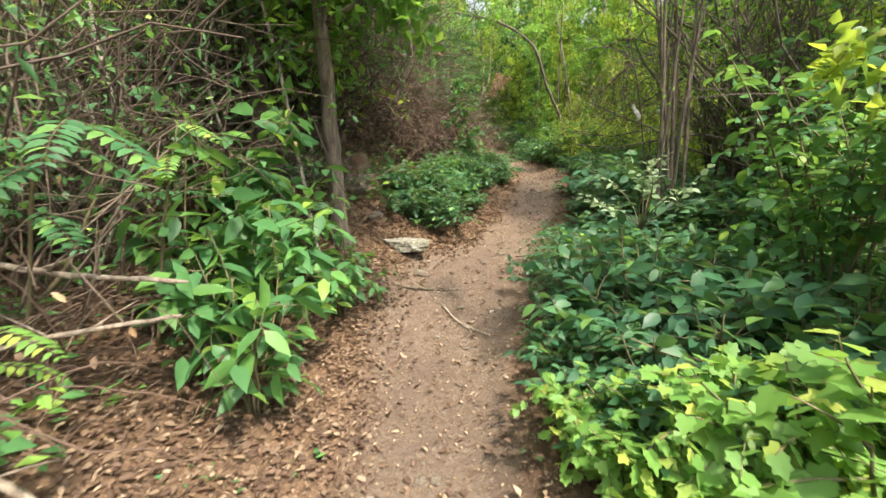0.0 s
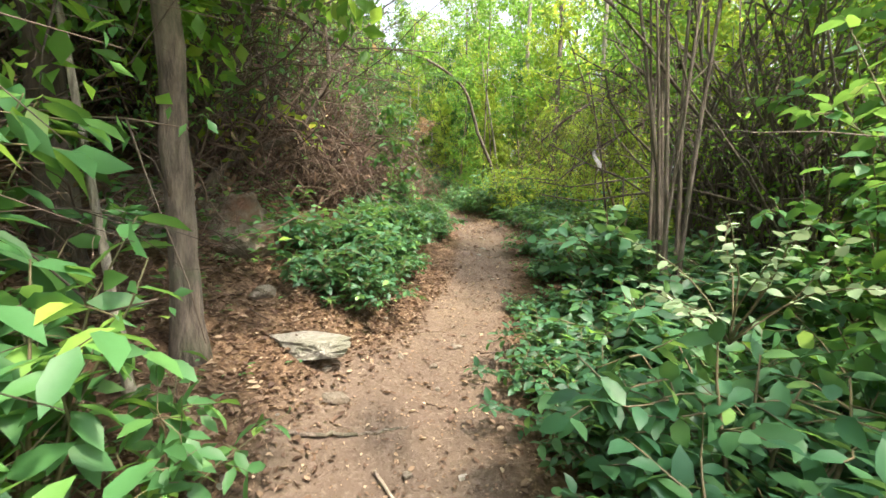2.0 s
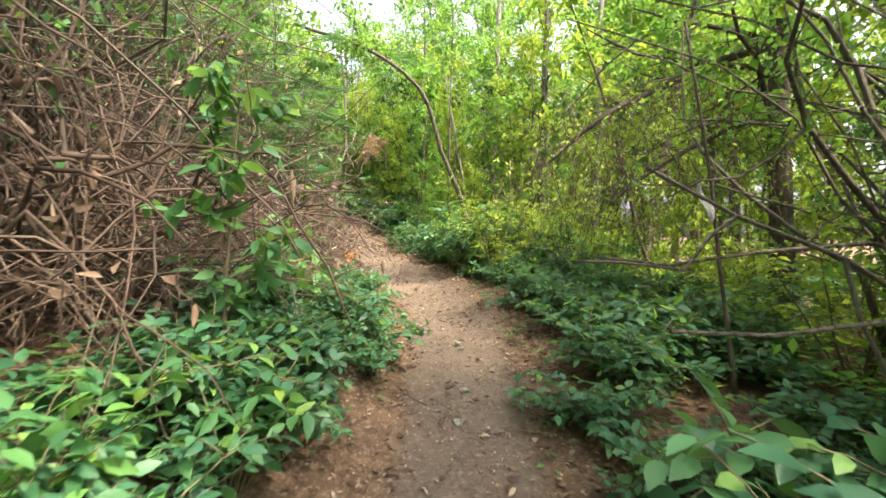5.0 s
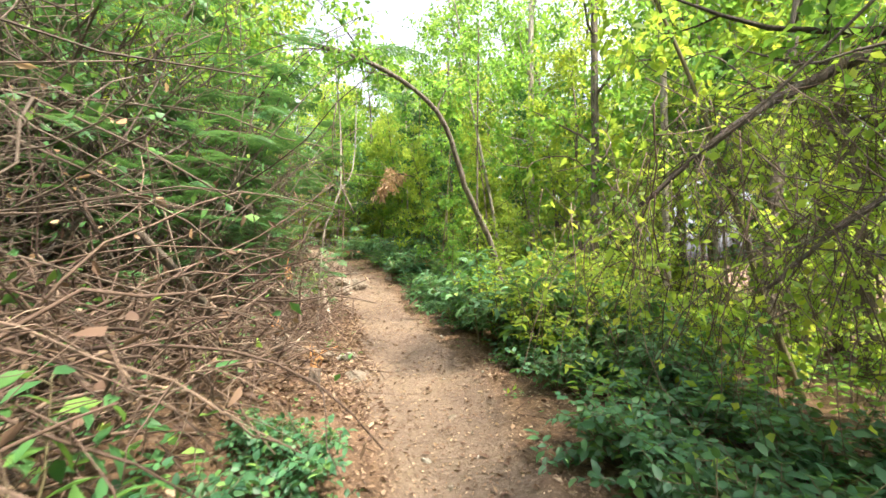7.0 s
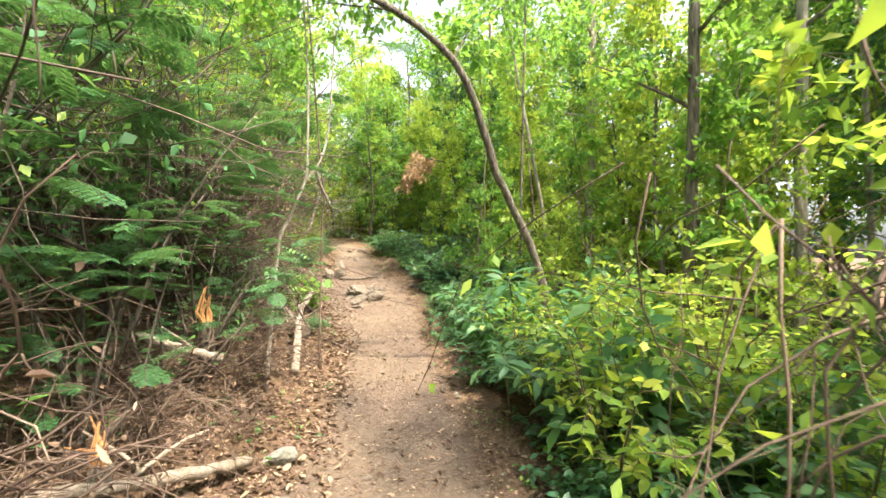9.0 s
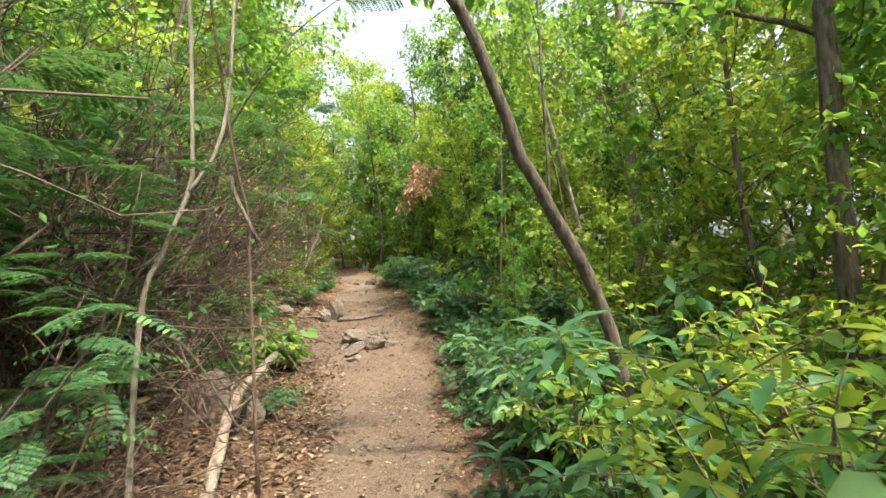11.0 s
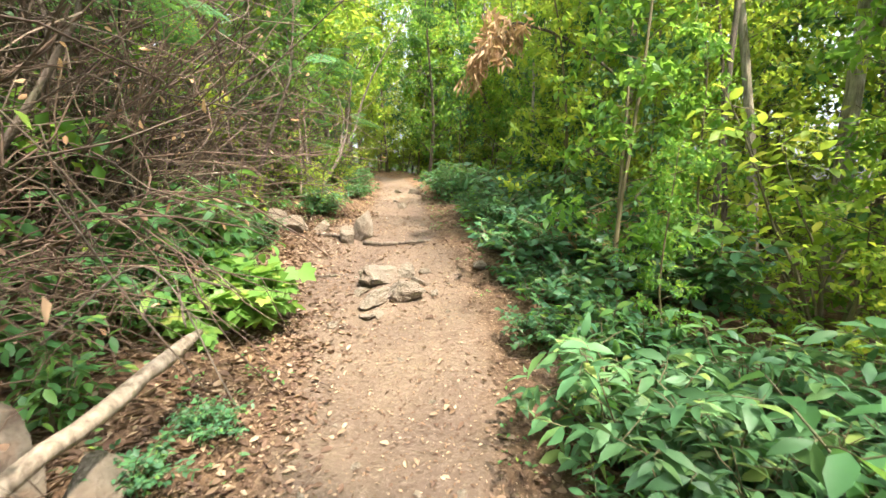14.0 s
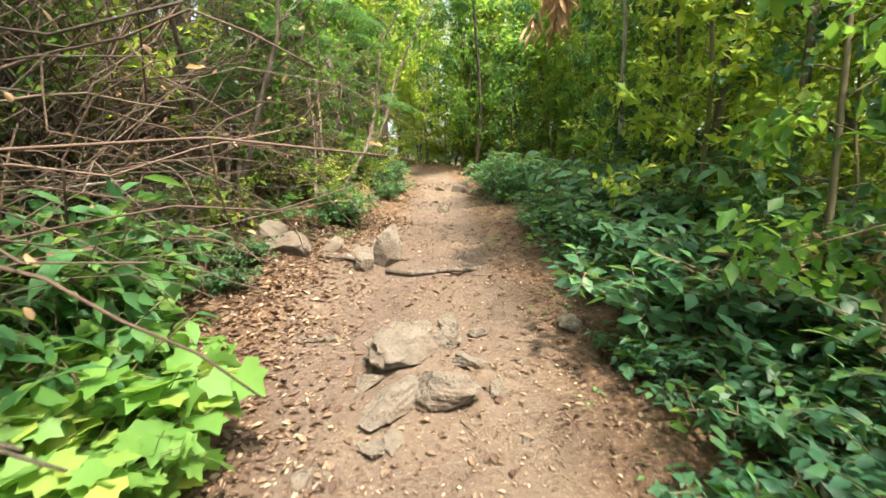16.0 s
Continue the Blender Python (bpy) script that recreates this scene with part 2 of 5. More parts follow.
def add_leaves(geo, base, along, normal, length, width, shape):
    base, along = np.asarray(base, float), unit(along)
    side = unit(np.cross(along, normal))
    up = np.cross(side, along)
    length, width = np.broadcast_to(length, len(base)), np.broadcast_to(width, len(base))
    t, faces = shape
    v = (base[:, None] + (length[:, None] * t[None, :, 0])[..., None] * along[:, None]
         + (width[:, None] * t[None, :, 1])[..., None] * side[:, None] + (length[:, None] * t[None, :, 2])[..., None] * up[:, None])
    f = np.asarray(faces)[None] + (np.arange(len(base)) * len(t))[:, None, None]
    geo.add(v.reshape(-1, 3), f.reshape(-1, 3))


def add_tube(geo, points, radii, sides=5):
    """A tapered stem along points, closed at both ends."""
    p = np.asarray(points, float)
    r = np.broadcast_to(np.asarray(radii, float), len(p)) if np.ndim(radii) == 0 or len(radii) == len(p) else np.linspace(radii[0], radii[1], len(p))
    d = unit(np.gradient(p, axis=0))
    ref = np.array([0.31, 0.87, 0.37]) if abs(d[0] @ unit([0.31, 0.87, 0.37])) < 0.9 else np.array([1.0, 0, 0])
    a = unit(np.cross(d, ref))
    b = np.cross(d, a)
    ang = np.linspace(0, 2 * np.pi, sides, endpoint=False)
    ring = p[:, None] + r[:, None, None] * (np.cos(ang)[None, :, None] * a[:, None] + np.sin(ang)[None, :, None] * b[:, None])
    k, m = np.arange(sides), len(p)
    quads = [np.stack([i * sides + k, i * sides + (k + 1) % sides, (i + 1) * sides + (k + 1) % sides, (i + 1) * sides + k], 1) for i in range(m - 1)]
    n0 = geo.n
    geo.add(ring.reshape(-1, 3), np.concatenate(quads))
    geo.f.append(np.arange(sides)[::-1][None] + n0)
    geo.f.append((np.arange(sides) + (m - 1) * sides)[None] + n0)


def bend(rng, start, way, length, steps=5, wander=0.15, sag=0.0):
    """A wandering line from start."""
    p, d, out = np.asarray(start, float), unit(way), []
    for k in range(steps + 1):
        out.append(p)
        d = unit(d + rng.normal(0, wander, 3) + (0, 0, -sag))
        p = p + d * length / steps
    return np.array(out)


def smooth_line(points, n):
    """A rounded line through points."""
    p = np.asarray(points, float)
    q = np.vstack([2 * p[0] - p[1], p, 2 * p[-1] - p[-2]])
    out = []
    for s in np.linspace(0, len(p) - 1 - 1e-6, n):
        k, t = int(s), s - int(s)
        a, b, c, d = q[k:k + 4]
        out.append(0.5 * (2 * b + (c - a) * t + (2 * a - 5 * b + 4 * c - d) * t * t + (3 * b - a - 3 * c + d) * t ** 3))
    return np.array(out)


def part(name, mesh, parent, label="", kind=""):
    ob = tagged(new(name, mesh), kind=kind)
    ob.parent = parent
    if label:
        ob["label"] = label
    return ob


def thing(name, label, category, group=""):
    return tagged(new(name), label, category, group)


EYES = np.array([eye for _, eye, _, _ in PATH])
EYE_T = np.array([t for t, _, _, _ in PATH])
WAY = np.stack([np.interp(np.arange(0, 16.01, 0.2), EYE_T, EYES[:, k]) for k in range(3)], 1)


class Kind:
    """Builds each variant once; places it and then copies of it."""

    def __init__(self, makers):
        self.variants, self.used, self.cloud = [], set(), {}
        for make in makers:
            self.variants.append(make())
            self.variants[-1]["group"] = self.variants[-1].name.split(".")[0].replace("_", " ") + " plants in the woods"

    def blocks(self, k, m):
        """Whether it would stand in the walker's way."""
        if k not in self.cloud:
            self.cloud[k] = np.concatenate([np.array([v.co for v in o.data.vertices])[::3] for o in self.variants[k].children])
        w = np.array(m)
        p = self.cloud[k] @ w[:3, :3].T + w[:3, 3]
        for e in WAY:
            near = p[(np.abs(p[:, 0] - e[0]) < 0.42) & (np.abs(p[:, 1] - e[1]) < 0.42)]
            if len(near) and np.any((near[:, 2] > e[2] - 1.1) & (near[:, 2] < e[2] + 0.5) & (np.hypot(near[:, 0] - e[0], near[:, 1] - e[1]) < 0.42)):
                return True
        return False

    def place(self, k, x, y, z=None, scale=1.0, turn=0.0, tilt=(0, 0), label="", stretch=1.0):
        k %= len(self.variants)
        ob = self.variants[k]
        low = z
        for _ in range(14):
            z = ground_z(x, y) - 0.02 if low is None else low
            m = pose(x, y, z, tilt[0], tilt[1], turn) @ Matrix.Diagonal((scale, scale, scale * stretch, 1))
            if not self.blocks(k, m):
                break
            x += 0.15 if x > trail_at(y)[0] else -0.15
        if k in self.used:
            ob.scale = (1, 1, 1)
            keep = ob.matrix_basis.copy()
            ob.matrix_basis = Matrix.Identity(4)
            made = copy_thing(ob, m)
            ob.matrix_basis = keep
        else:
            self.used.add(k)
            ob.matrix_basis = m
            made = ob
        if label:
            made["label"] = label
        return made


# ---------------------------------------------------------------- the ground
TRAIL_Y = [-40, -2, 2.1, 3.0, 3.6, 4.2, 4.6, 5.1, 5.8, 6.7, 7.5, 8.4, 9.1, 9.8, 11.2, 12.3, 13.3, 14.7, 15.5, 16.5, 17.6, 18.7, 19.9, 21.8, 23.3, 24.3, 26.5, 28, 31, 60]
TRAIL_X = [0, 0.05, 0.05, 0.04, 0.06, 0.19, 0.34, 0.60, 0.88, 1.27, 1.5, 1.72, 1.87, 1.88, 1.85, 1.85, 1.76, 1.68, 1.52, 1.35, 1.0, 0.7, 0.3, 0.3, 0.05, -0.15, -0.65, -1.2, -4.5, -40]
TRAIL_HALF = [0.45, 0.45, 0.38, 0.44, 0.54, 0.57, 0.52, 0.41, 0.34, 0.33, 0.33, 0.36, 0.37, 0.40, 0.62, 0.56, 0.5, 0.47, 0.54, 0.70, 0.86, 0.92, 0.86, 0.55, 0.52, 0.5, 0.44, 0.4, 0.4, 0.4]
LEVEL_Y = [-40, 0.31, 1.5, 2.75, 3.6, 4.6, 5.1, 5.8, 6.7, 7.5, 8.4, 9.1, 10, 11.6, 12.5, 13.3, 14.0, 14.7, 15.5, 16.2, 17.2, 19.5, 24.5, 30, 60, 400]
LEVEL_Z = [-0.6, -0.23, -0.18, -0.10, 0.06, 0.31, 0.42, 0.57, 0.77, 0.91, 1.01, 1.08, 1.10, 1.14, 1.21, 1.36, 1.46, 1.55, 1.61, 1.66, 1.75, 2.13, 2.80, 3.4, 5.0, 9.0]
waves = np.random.default_rng(5)
WAVES = [(waves.normal(0, 1, 2) * f, waves.uniform(0, 6.28), a) for f, a in [(0.5, .05)] * 5 + [(1.6, .022)] * 6 + [(5, .010)] * 8 + [(13, .005)] * 10]


def trail_at(y):
    return np.interp(y, TRAIL_Y, TRAIL_X), np.interp(y, TRAIL_Y, TRAIL_HALF)


def ground_z(x, y):
    x, y = np.asarray(x, float), np.asarray(y, float)
    c, h = trail_at(y)
    d = x - c
    left, right = np.maximum(-d - h * 0.8, 0), np.maximum(d - h * 0.8, 0)
    steep = np.interp(y, [0, 4, 8, 12, 16, 18, 21, 26], [0.28, 0.36, 0.29, 0.34, 0.36, 0.22, 0.10, 0.2])
    z = np.interp(y, LEVEL_Y, LEVEL_Z)
    z = z + steep * np.minimum(left, 2.0) + 0.5 * np.clip(left - 2.0, 0, 9) + 0.1 * np.clip(left - 11, 0, 80)
    z = z + 0.05 * np.minimum(right, 1.0) - 0.10 * np.clip(right - 2.0, 0, 25) - 0.02 * np.clip(right - 27, 0, 200)
    z = z - 0.035 * np.clip(1 - (d / np.maximum(h, .1)) ** 2, 0, 1)
    rough = np.clip(np.abs(d) / h - 0.3, 0.35, 1.0)
    for k, ph, a in WAVES:
        z = z + a * rough * np.sin(k[0] * x + k[1] * y + ph)
    z = z + 0.09 * np.exp(-((x - 0.98) / 0.42) ** 2 - ((y - 17.95) / 0.5) ** 2)
    # stony shoulder under the tree at the first bend
    z = z + 0.20 * np.clip((0.38 - x) / 0.78, 0, 1) * np.clip((y - 3.3) / 1.0, 0, 1) * np.clip((8.2 - y) / 1.8, 0, 1)
    # worn steps in the soil below and above the stones
    for ys, hs in ((16.15, .05), (16.75, .05), (18.55, .05), (19.7, .09), (22.3, .07), (24.3, .06)):
        z = z + hs * (np.tanh((y + 0.12 * d - ys) * 16) - np.tanh((y - ys) * 1.2)) * 0.5 * np.exp(-(d / (h * 1.1)) ** 4)
    return z if z.ndim else float(z)


def spread(lo, hi, step, far, grow=1.28):
    inner = list(np.arange(lo, hi, step))
    out, s = [], step
    while inner[-1] < far:
        s *= grow
        inner.append(inner[-1] + s)
    s = step
    while inner[0] > -far:
        s *= grow
        inner.insert(0, inner[0] - s)
    return np.array(inner)


def make_ground():
    xs, ys = spread(-4.0, 5.5, 0.055, 380), spread(-1.0, 28.0, 0.065, 400)
    X, Y = np.meshgrid(xs, ys)
    Z = ground_z(X, Y)
    g = Geo()
    nx, ny = len(xs), len(ys)
    i = (np.arange(ny - 1)[:, None] * nx + np.arange(nx - 1)[None]).ravel()
    g.add(np.stack([X, Y, Z], -1).reshape(-1, 3), np.stack([i, i + 1, i + nx + 1, i + nx], 1))
    me = g.mesh("ground", M_GROUND)
    c, h = trail_at(Y)
    mask = np.clip(1.25 - np.abs(X - c) / h * 0.75, 0, 1)
    a = me.attributes.new("trail", "FLOAT", "POINT")
    a.data.foreach_set("value", mask.ravel().astype(np.float32))
    return tagged(new("ground", me), "trodden pale soil trail between leaf-littered forest floor", "ground", kind="structure")


make_ground()


# ---------------------------------------------------------------- plants
def twig_leaves(rng, geo, line, start, gap, length, width, shape, droop=0.15, tilt=0.5):
    """Alternate leaves along a twig."""
    seg = np.linalg.norm(np.diff(line, axis=0), axis=1)
    total = seg.sum()
    s = np.arange(start * total, total, gap) + rng.uniform(0, gap * 0.5)
    s = np.append(s[s < total], total * 0.995)
    cum = np.concatenate([[0], np.cumsum(seg)])
    p = np.stack([np.interp(s, cum, line[:, k]) for k in range(3)], 1)
    d = unit(np.stack([np.interp(s + 0.01, cum, line[:, k]) - np.interp(s - 0.02, cum, line[:, k]) for k in range(3)], 1))
    side = unit(np.cross(d, (0, 0, 1.0)) + rng.normal(0, 0.15, d.shape))
    sign = np.where(np.arange(len(s)) % 2, 1, -1)[:, None]
    along = unit(0.55 * d + sign * side * rng.uniform(0.5, 1.1, (len(s), 1)) + (0, 0, -droop) + rng.normal(0, 0.22, d.shape))
    normal = unit(np.array((0, 0, 1.0)) + rng.normal(0, tilt, d.shape))
    size = rng.uniform(0.65, 1.15, len(s))
    add_leaves(geo, p, along, normal, length * size, width * size, shape)


def make_shrub(seed, name, label, category, radius, height, stems, twigs, leaf, width, shape, material, gap=0.035, droop=0.15, stem_material=None, lean=0.9, bare=0.3):
    """Arching stems with side twigs and alternate leaves."""
    def build():
        rng = np.random.default_rng(seed)
        wood, green = Geo(), Geo()
        for k in range(stems):
            a = 6.283 * (k + rng.uniform(0, 0.8)) / stems
            out = rng.uniform(0.15, lean)
            way = (math.cos(a) * out * radius / height, math.sin(a) * out * radius / height, 1)
            reach = height * rng.uniform(0.6, 1.08) * math.hypot(1, out * radius / height * 0.8)
            line = bend(rng, (math.cos(a) * 0.05 * radius, math.sin(a) * 0.05 * radius, 0), way, reach, 6, 0.10, 0.04 + 0.08 * out)
            add_tube(wood, line, (0.007 + 0.004 * height, 0.002), 4)
            twig_leaves(rng, green, line, 0.45, gap * 1.6, leaf, width, shape, droop)
            for j in range(twigs):
                s = rng.uniform(bare, 0.97)
                i = min(int(s * 6), 5)
                at = line[i] + (line[i + 1] - line[i]) * (s * 6 - i)
                b = rng.uniform(0, 6.283)
                side = bend(rng, at, (math.cos(b) + math.cos(a) * 0.4, math.sin(b) + math.sin(a) * 0.4, rng.uniform(-0.1, 0.7)), rng.uniform(0.18, 0.42) * radius, 4, 0.12, 0.05)
                add_tube(wood, side, (0.004, 0.0015), 3)
                twig_leaves(rng, green, side, 0.12, gap, leaf, width, shape, droop)
        ob = thing(name, label, category)
        part("stem_tangle", wood.mesh("stem_tangle", stem_material or M_STEM), ob, kind="stuff")
        part("foliage", green.mesh("foliage", material), ob, kind="stuff")
        return ob
    return build


def add_frond(rng, wood, green, at, way, length, leaflet, pairs, twice=False):
    """A feathery leaf: a midrib with paired leaflets, or with paired side ribs that carry them."""
    rib = bend(rng, at, way, length, 6, 0.05, 0.09)
    add_tube(wood, rib, (0.0025, 0.001), 3)
    s = np.linspace(0.18, 0.99, pairs)
    p = np.stack([np.interp(s * 6, np.arange(7), rib[:, k]) for k in range(3)], 1)
    d = unit(np.stack([np.interp(np.minimum(s * 6 + .3, 6), np.arange(7), rib[:, k]) - np.interp(s * 6 - .3, np.arange(7), rib[:, k]) for k in range(3)], 1))
    side = unit(np.cross(d, (0, 0, 1.0)))
    up = np.cross(side, d)
    grow = np.sin(np.pi * (0.12 + 0.80 * s)) ** 0.6
    for sign in (1, -1):
        along = unit(0.35 * d + sign * side + rng.normal(0, 0.08, d.shape) - np.array((0, 0, 0.12)))
        if not twice:
            add_leaves(green, p, along, up + rng.normal(0, 0.15, d.shape), leaflet * grow, leaflet * 0.42 * grow, OVAL)
        else:
            for k in range(pairs):
                reach = length * 0.30 * grow[k]
                n = 9
                q = p[k] + along[k] * reach * np.linspace(0.1, 1, n)[:, None] - np.outer(np.linspace(0, 1, n) ** 2 * reach * 0.15, (0, 0, 1))
                across = unit(np.cross(along[k], up[k]))
                for sg in (1, -1):
                    add_leaves(green, q, np.tile(0.4 * along[k] + sg * across, (n, 1)) + rng.normal(0, 0.08, (n, 3)), np.tile(up[k], (n, 1)), leaflet, leaflet * 0.4, DIAMOND)


def make_feather(seed, name, label, category, height, fronds, length, leaflet, pairs, twice, material=None, spread_by=0.5, stems=3):
    def build():
        rng = np.random.default_rng(seed)
        wood, green, ribs = Geo(), Geo(), Geo()
        for k in range(stems):
            a = rng.uniform(0, 6.283)
            line = bend(rng, (0, 0, 0), (math.cos(a) * spread_by, math.sin(a) * spread_by, 1), height * rng.uniform(0.75, 1.1), 7, 0.12, 0.02)
            add_tube(wood, line, (0.008 + 0.005 * height, 0.003), 5)
            for j in range(fronds // stems):
                s = rng.uniform(0.3, 1.0) * 7
                i = min(int(s), 6)
                at = line[i] + (line[i + 1] - line[i]) * (s - i)
                b = rng.uniform(0, 6.283)
                if rng.uniform() < 0.6:
                    stalk = bend(rng, at, (math.cos(b), math.sin(b), 0.5), rng.uniform(0.15, 0.5) * spread_by * height * 0.6, 3, 0.1, 0.03)
                    add_tube(wood, stalk, (0.005, 0.002), 3)
                    at = stalk[-1]
                for q in range(2 if twice else 1):
                    c = b + rng.normal(0, 0.7)
                    add_frond(rng, ribs, green, at, (math.cos(c), math.sin(c), rng.uniform(0.0, 0.5)), length * rng.uniform(0.7, 1.1), leaflet, pairs, twice)
        ob = thing(name, label, category)
        part("stem", wood.mesh("stem", M_BARK if height > 1.5 else M_STEM), ob)
        part("rib_tangle", ribs.mesh("rib_tangle", M_STEM), ob, kind="stuff")
        part("foliage", green.mesh("foliage", material or M_FEATHER), ob, kind="stuff")
        return ob
    return build


def make_tree(seed, name, label, height, girth, limbs, crown, leaf, width, per, material, bark=None, low=0.4, lean=0.05, twigs=6, shape=DIAMOND, hang=0.0, slim=1.0):
    """A tapered trunk, forking limbs and a loose crown of leafy twigs."""
    def build():
        rng = np.random.default_rng(seed)
        trunk, wood, green = Geo(), Geo(), Geo()
        line = bend(rng, (0, 0, -0.15), (rng.normal(0, lean), rng.normal(0, lean), 1), height, 10, 0.045)
        flare = np.array([1.55, 1.12] + list(np.linspace(1.0, 0.28, 9)))
        add_tube(trunk, line, girth * flare, 9)
        for k in range(limbs):
            s = (low + (0.98 - low) * (k + rng.uniform(0, 0.9)) / limbs) * 10
            i = min(int(s), 9)
            at = line[i] + (line[i + 1] - line[i]) * (s - i)
            a = k * 2.4 + rng.uniform(-0.6, 0.6)
            size = crown * rng.uniform(0.55, 1.1) * (1.15 - 0.5 * abs(s / 10 - low) / (1 - low + 1e-6)) * slim
            limb = bend(rng, at, (math.cos(a), math.sin(a), rng.uniform(0.1, 0.9)), size, 6, 0.14, 0.02 + hang)
            r = girth * 0.36 * (1.1 - s / 14)
            add_tube(wood, limb, (r, r * 0.25), 5)
            for j in range(twigs):
                u = rng.uniform(0.25, 1.0) * 6
                m = min(int(u), 5)
                q = limb[m] + (limb[m + 1] - limb[m]) * (u - m)
                twig = bend(rng, q, rng.normal(0, 1, 3) + (math.cos(a) * 0.5, math.sin(a) * 0.5, 0.15 - hang), crown * rng.uniform(0.2, 0.42), 4, 0.2, 0.05 + hang)
                add_tube(wood, twig, (r * 0.25 + 0.002, 0.002), 3)
                n = rng.integers(int(per * 0.6), int(per * 1.4))
                t = rng.uniform(0.15, 1.0, n) * 4
                ii = np.minimum(t.astype(int), 3)
                p = twig[ii] + (twig[ii + 1] - twig[ii]) * (t - ii)[:, None] + rng.normal(0, crown * 0.055, (n, 3))
                along = unit(rng.normal(0, 1, (n, 3)) + (0, 0, -0.35 - hang * 6))
                normal = unit(np.array((0, 0, 1.0)) + rng.normal(0, 0.7, (n, 3)))
                size = rng.uniform(0.6, 1.25, n)
                add_leaves(green, p, along, normal, leaf * size, width * size, shape)
        ob = thing(name, label, "tree" if height > 4.5 else "sapling")
        part("trunk", trunk.mesh("trunk", bark or M_BARK), ob)
        part("branchwork", wood.mesh("branchwork", bark or M_BARK), ob, kind="stuff")
        part("crown", green.mesh("crown", material), ob, kind="stuff")
        return ob
    return build


def make_thicket(seed, name, label, radius, height, count, material, arch=0.5, thick=0.006, leaves=0, leaf_material_used=None):
    """A tangle of dry arching stems."""
    def build():
        rng = np.random.default_rng(seed)
        wood, extra = Geo(), Geo()
        for k in range(count):
            a, rr = rng.uniform(0, 6.283), radius * math.sqrt(rng.uniform(0, 1)) * 0.8
            start = (math.cos(a) * rr, math.sin(a) * rr, rng.uniform(-0.05, 0.35 * height))
            b = rng.uniform(0, 6.283)
            line = bend(rng, start, (math.cos(b) * arch, math.sin(b) * arch, rng.uniform(0.2, 1.0)), height * rng.uniform(0.5, 1.25), 7, 0.22, 0.05 + arch * 0.09)
            r = thick * rng.uniform(0.5, 1.7)
            add_tube(wood, line, (r, r * 0.35), 4)
            for j in range(2):
                i = rng.integers(2, 7)
                side = bend(rng, line[i], rng.normal(0, 1, 3) + (0, 0, -0.2), height * rng.uniform(0.12, 0.4), 4, 0.3, 0.06)
                add_tube(wood, side, (r * 0.55, r * 0.25), 3)
            if leaves:
                n = leaves
                t = rng.integers(1, 8, n)
                add_leaves(extra, line[t] + rng.normal(0, 0.05, (n, 3)), rng.normal(0, 1, (n, 3)) + (0, 0, -0.8), rng.normal(0, 1, (n, 3)), rng.uniform(0.03, 0.07, n), rng.uniform(0.015, 0.035, n), CURLED if leaf_material_used in (M_DRY, M_LITTER) else DIAMOND)
        ob = thing(name, label, "thicket")
        part("stem_tangle", wood.mesh("stem_tangle", material), ob, kind="stuff")
        if leaves:
            part("foliage", extra.mesh("foliage", leaf_material_used), ob, kind="stuff")
        return ob
    return build


DARK_SHRUB = Kind([make_shrub(11 + k, "shrub", "low dark green shrub with small glossy oval leaves", "shrub", 0.55, 0.5, 17, 7, 0.082, 0.044, OVAL, M_DARK, 0.034) for k in range(3)])
DARK_FAR = Kind([make_shrub(21 + k, "shrub", "dark green shrub of small leaves on the slope", "shrub", 0.55, 0.5, 16, 7, 0.085, 0.046, DIAMOND, M_DARK, 0.032) for k in range(3)])
BROAD_SHRUB = Kind([make_shrub(31 + k, "broadleaf_shrub", "green shrub with large drooping oval leaves", "shrub", 0.5, 1.0, 10, 5, 0.17, 0.072, OVAL, M_BROAD, 0.07, 0.45, lean=0.75) for k in range(3)])
VINE_SHRUB = Kind([make_shrub(51 + k, "vine_clump", "clump of light green vines with lobed leaves", "vine", 0.6, 0.5, 11, 5, 0.15, 0.15, LOBED, M_LIGHT, 0.07, 0.25) for k in range(2)])
VINE_NEAR = Kind([make_shrub(55 + k, "vine_clump", "clump of bright green vines with small lobed leaves", "vine", 0.6, 0.5, 18, 8, 0.066, 0.062, LOBED, M_LIGHT, 0.032, 0.25) for k in range(2)])
TALL_SHRUB = Kind([make_shrub(61 + k, "tall_shrub", "tall shrub hung with rounded green leaves", "shrub", 0.8, 2.3, 11, 11, 0.115, 0.072, OVAL, M_BROAD, 0.058, 0.3, lean=0.7) for k in range(2)])
LANCE_SHRUB = Kind([make_shrub(71 + k, "lanceleaf_shrub", "shrub with long pointed mid-green leaves", "shrub", 0.6, 0.8, 13, 6, 0.155, 0.056, LANCE, M_SOFT, 0.055, 0.3) for k in range(3)])
YELLOW_SHRUB = Kind([make_shrub(91 + k, "yellow_shrub", "sunlit yellow-green shrub with loose oval leaves", "shrub", 0.8, 1.4, 11, 9, 0.09, 0.045, OVAL, M_YELLOW, 0.05, 0.25) for k in range(2)])
FEATHER_LOW = Kind([make_feather(111 + k, "feather_leaf_plant", "plant with large bright feathery compound leaves", "plant", 1.1, 12, 0.42, 0.075, 10, False, None, 0.7) for k in range(1)])
FEATHER_TALL = Kind([make_feather(131 + k, "feathery_sapling", "sapling with layered feathery double-compound leaves", "sapling", 2.6, 30, 0.34, 0.028, 7, True, None, 0.55, 4) for k in range(3)])
TWIG_BANK = Kind([make_thicket(151 + k, "brushwood", "tangled bank of dry brown twigs", 0.8, 0.85, 130, M_TWIG, 0.8, 0.0042, 1, M_LITTER) for k in range(3)])
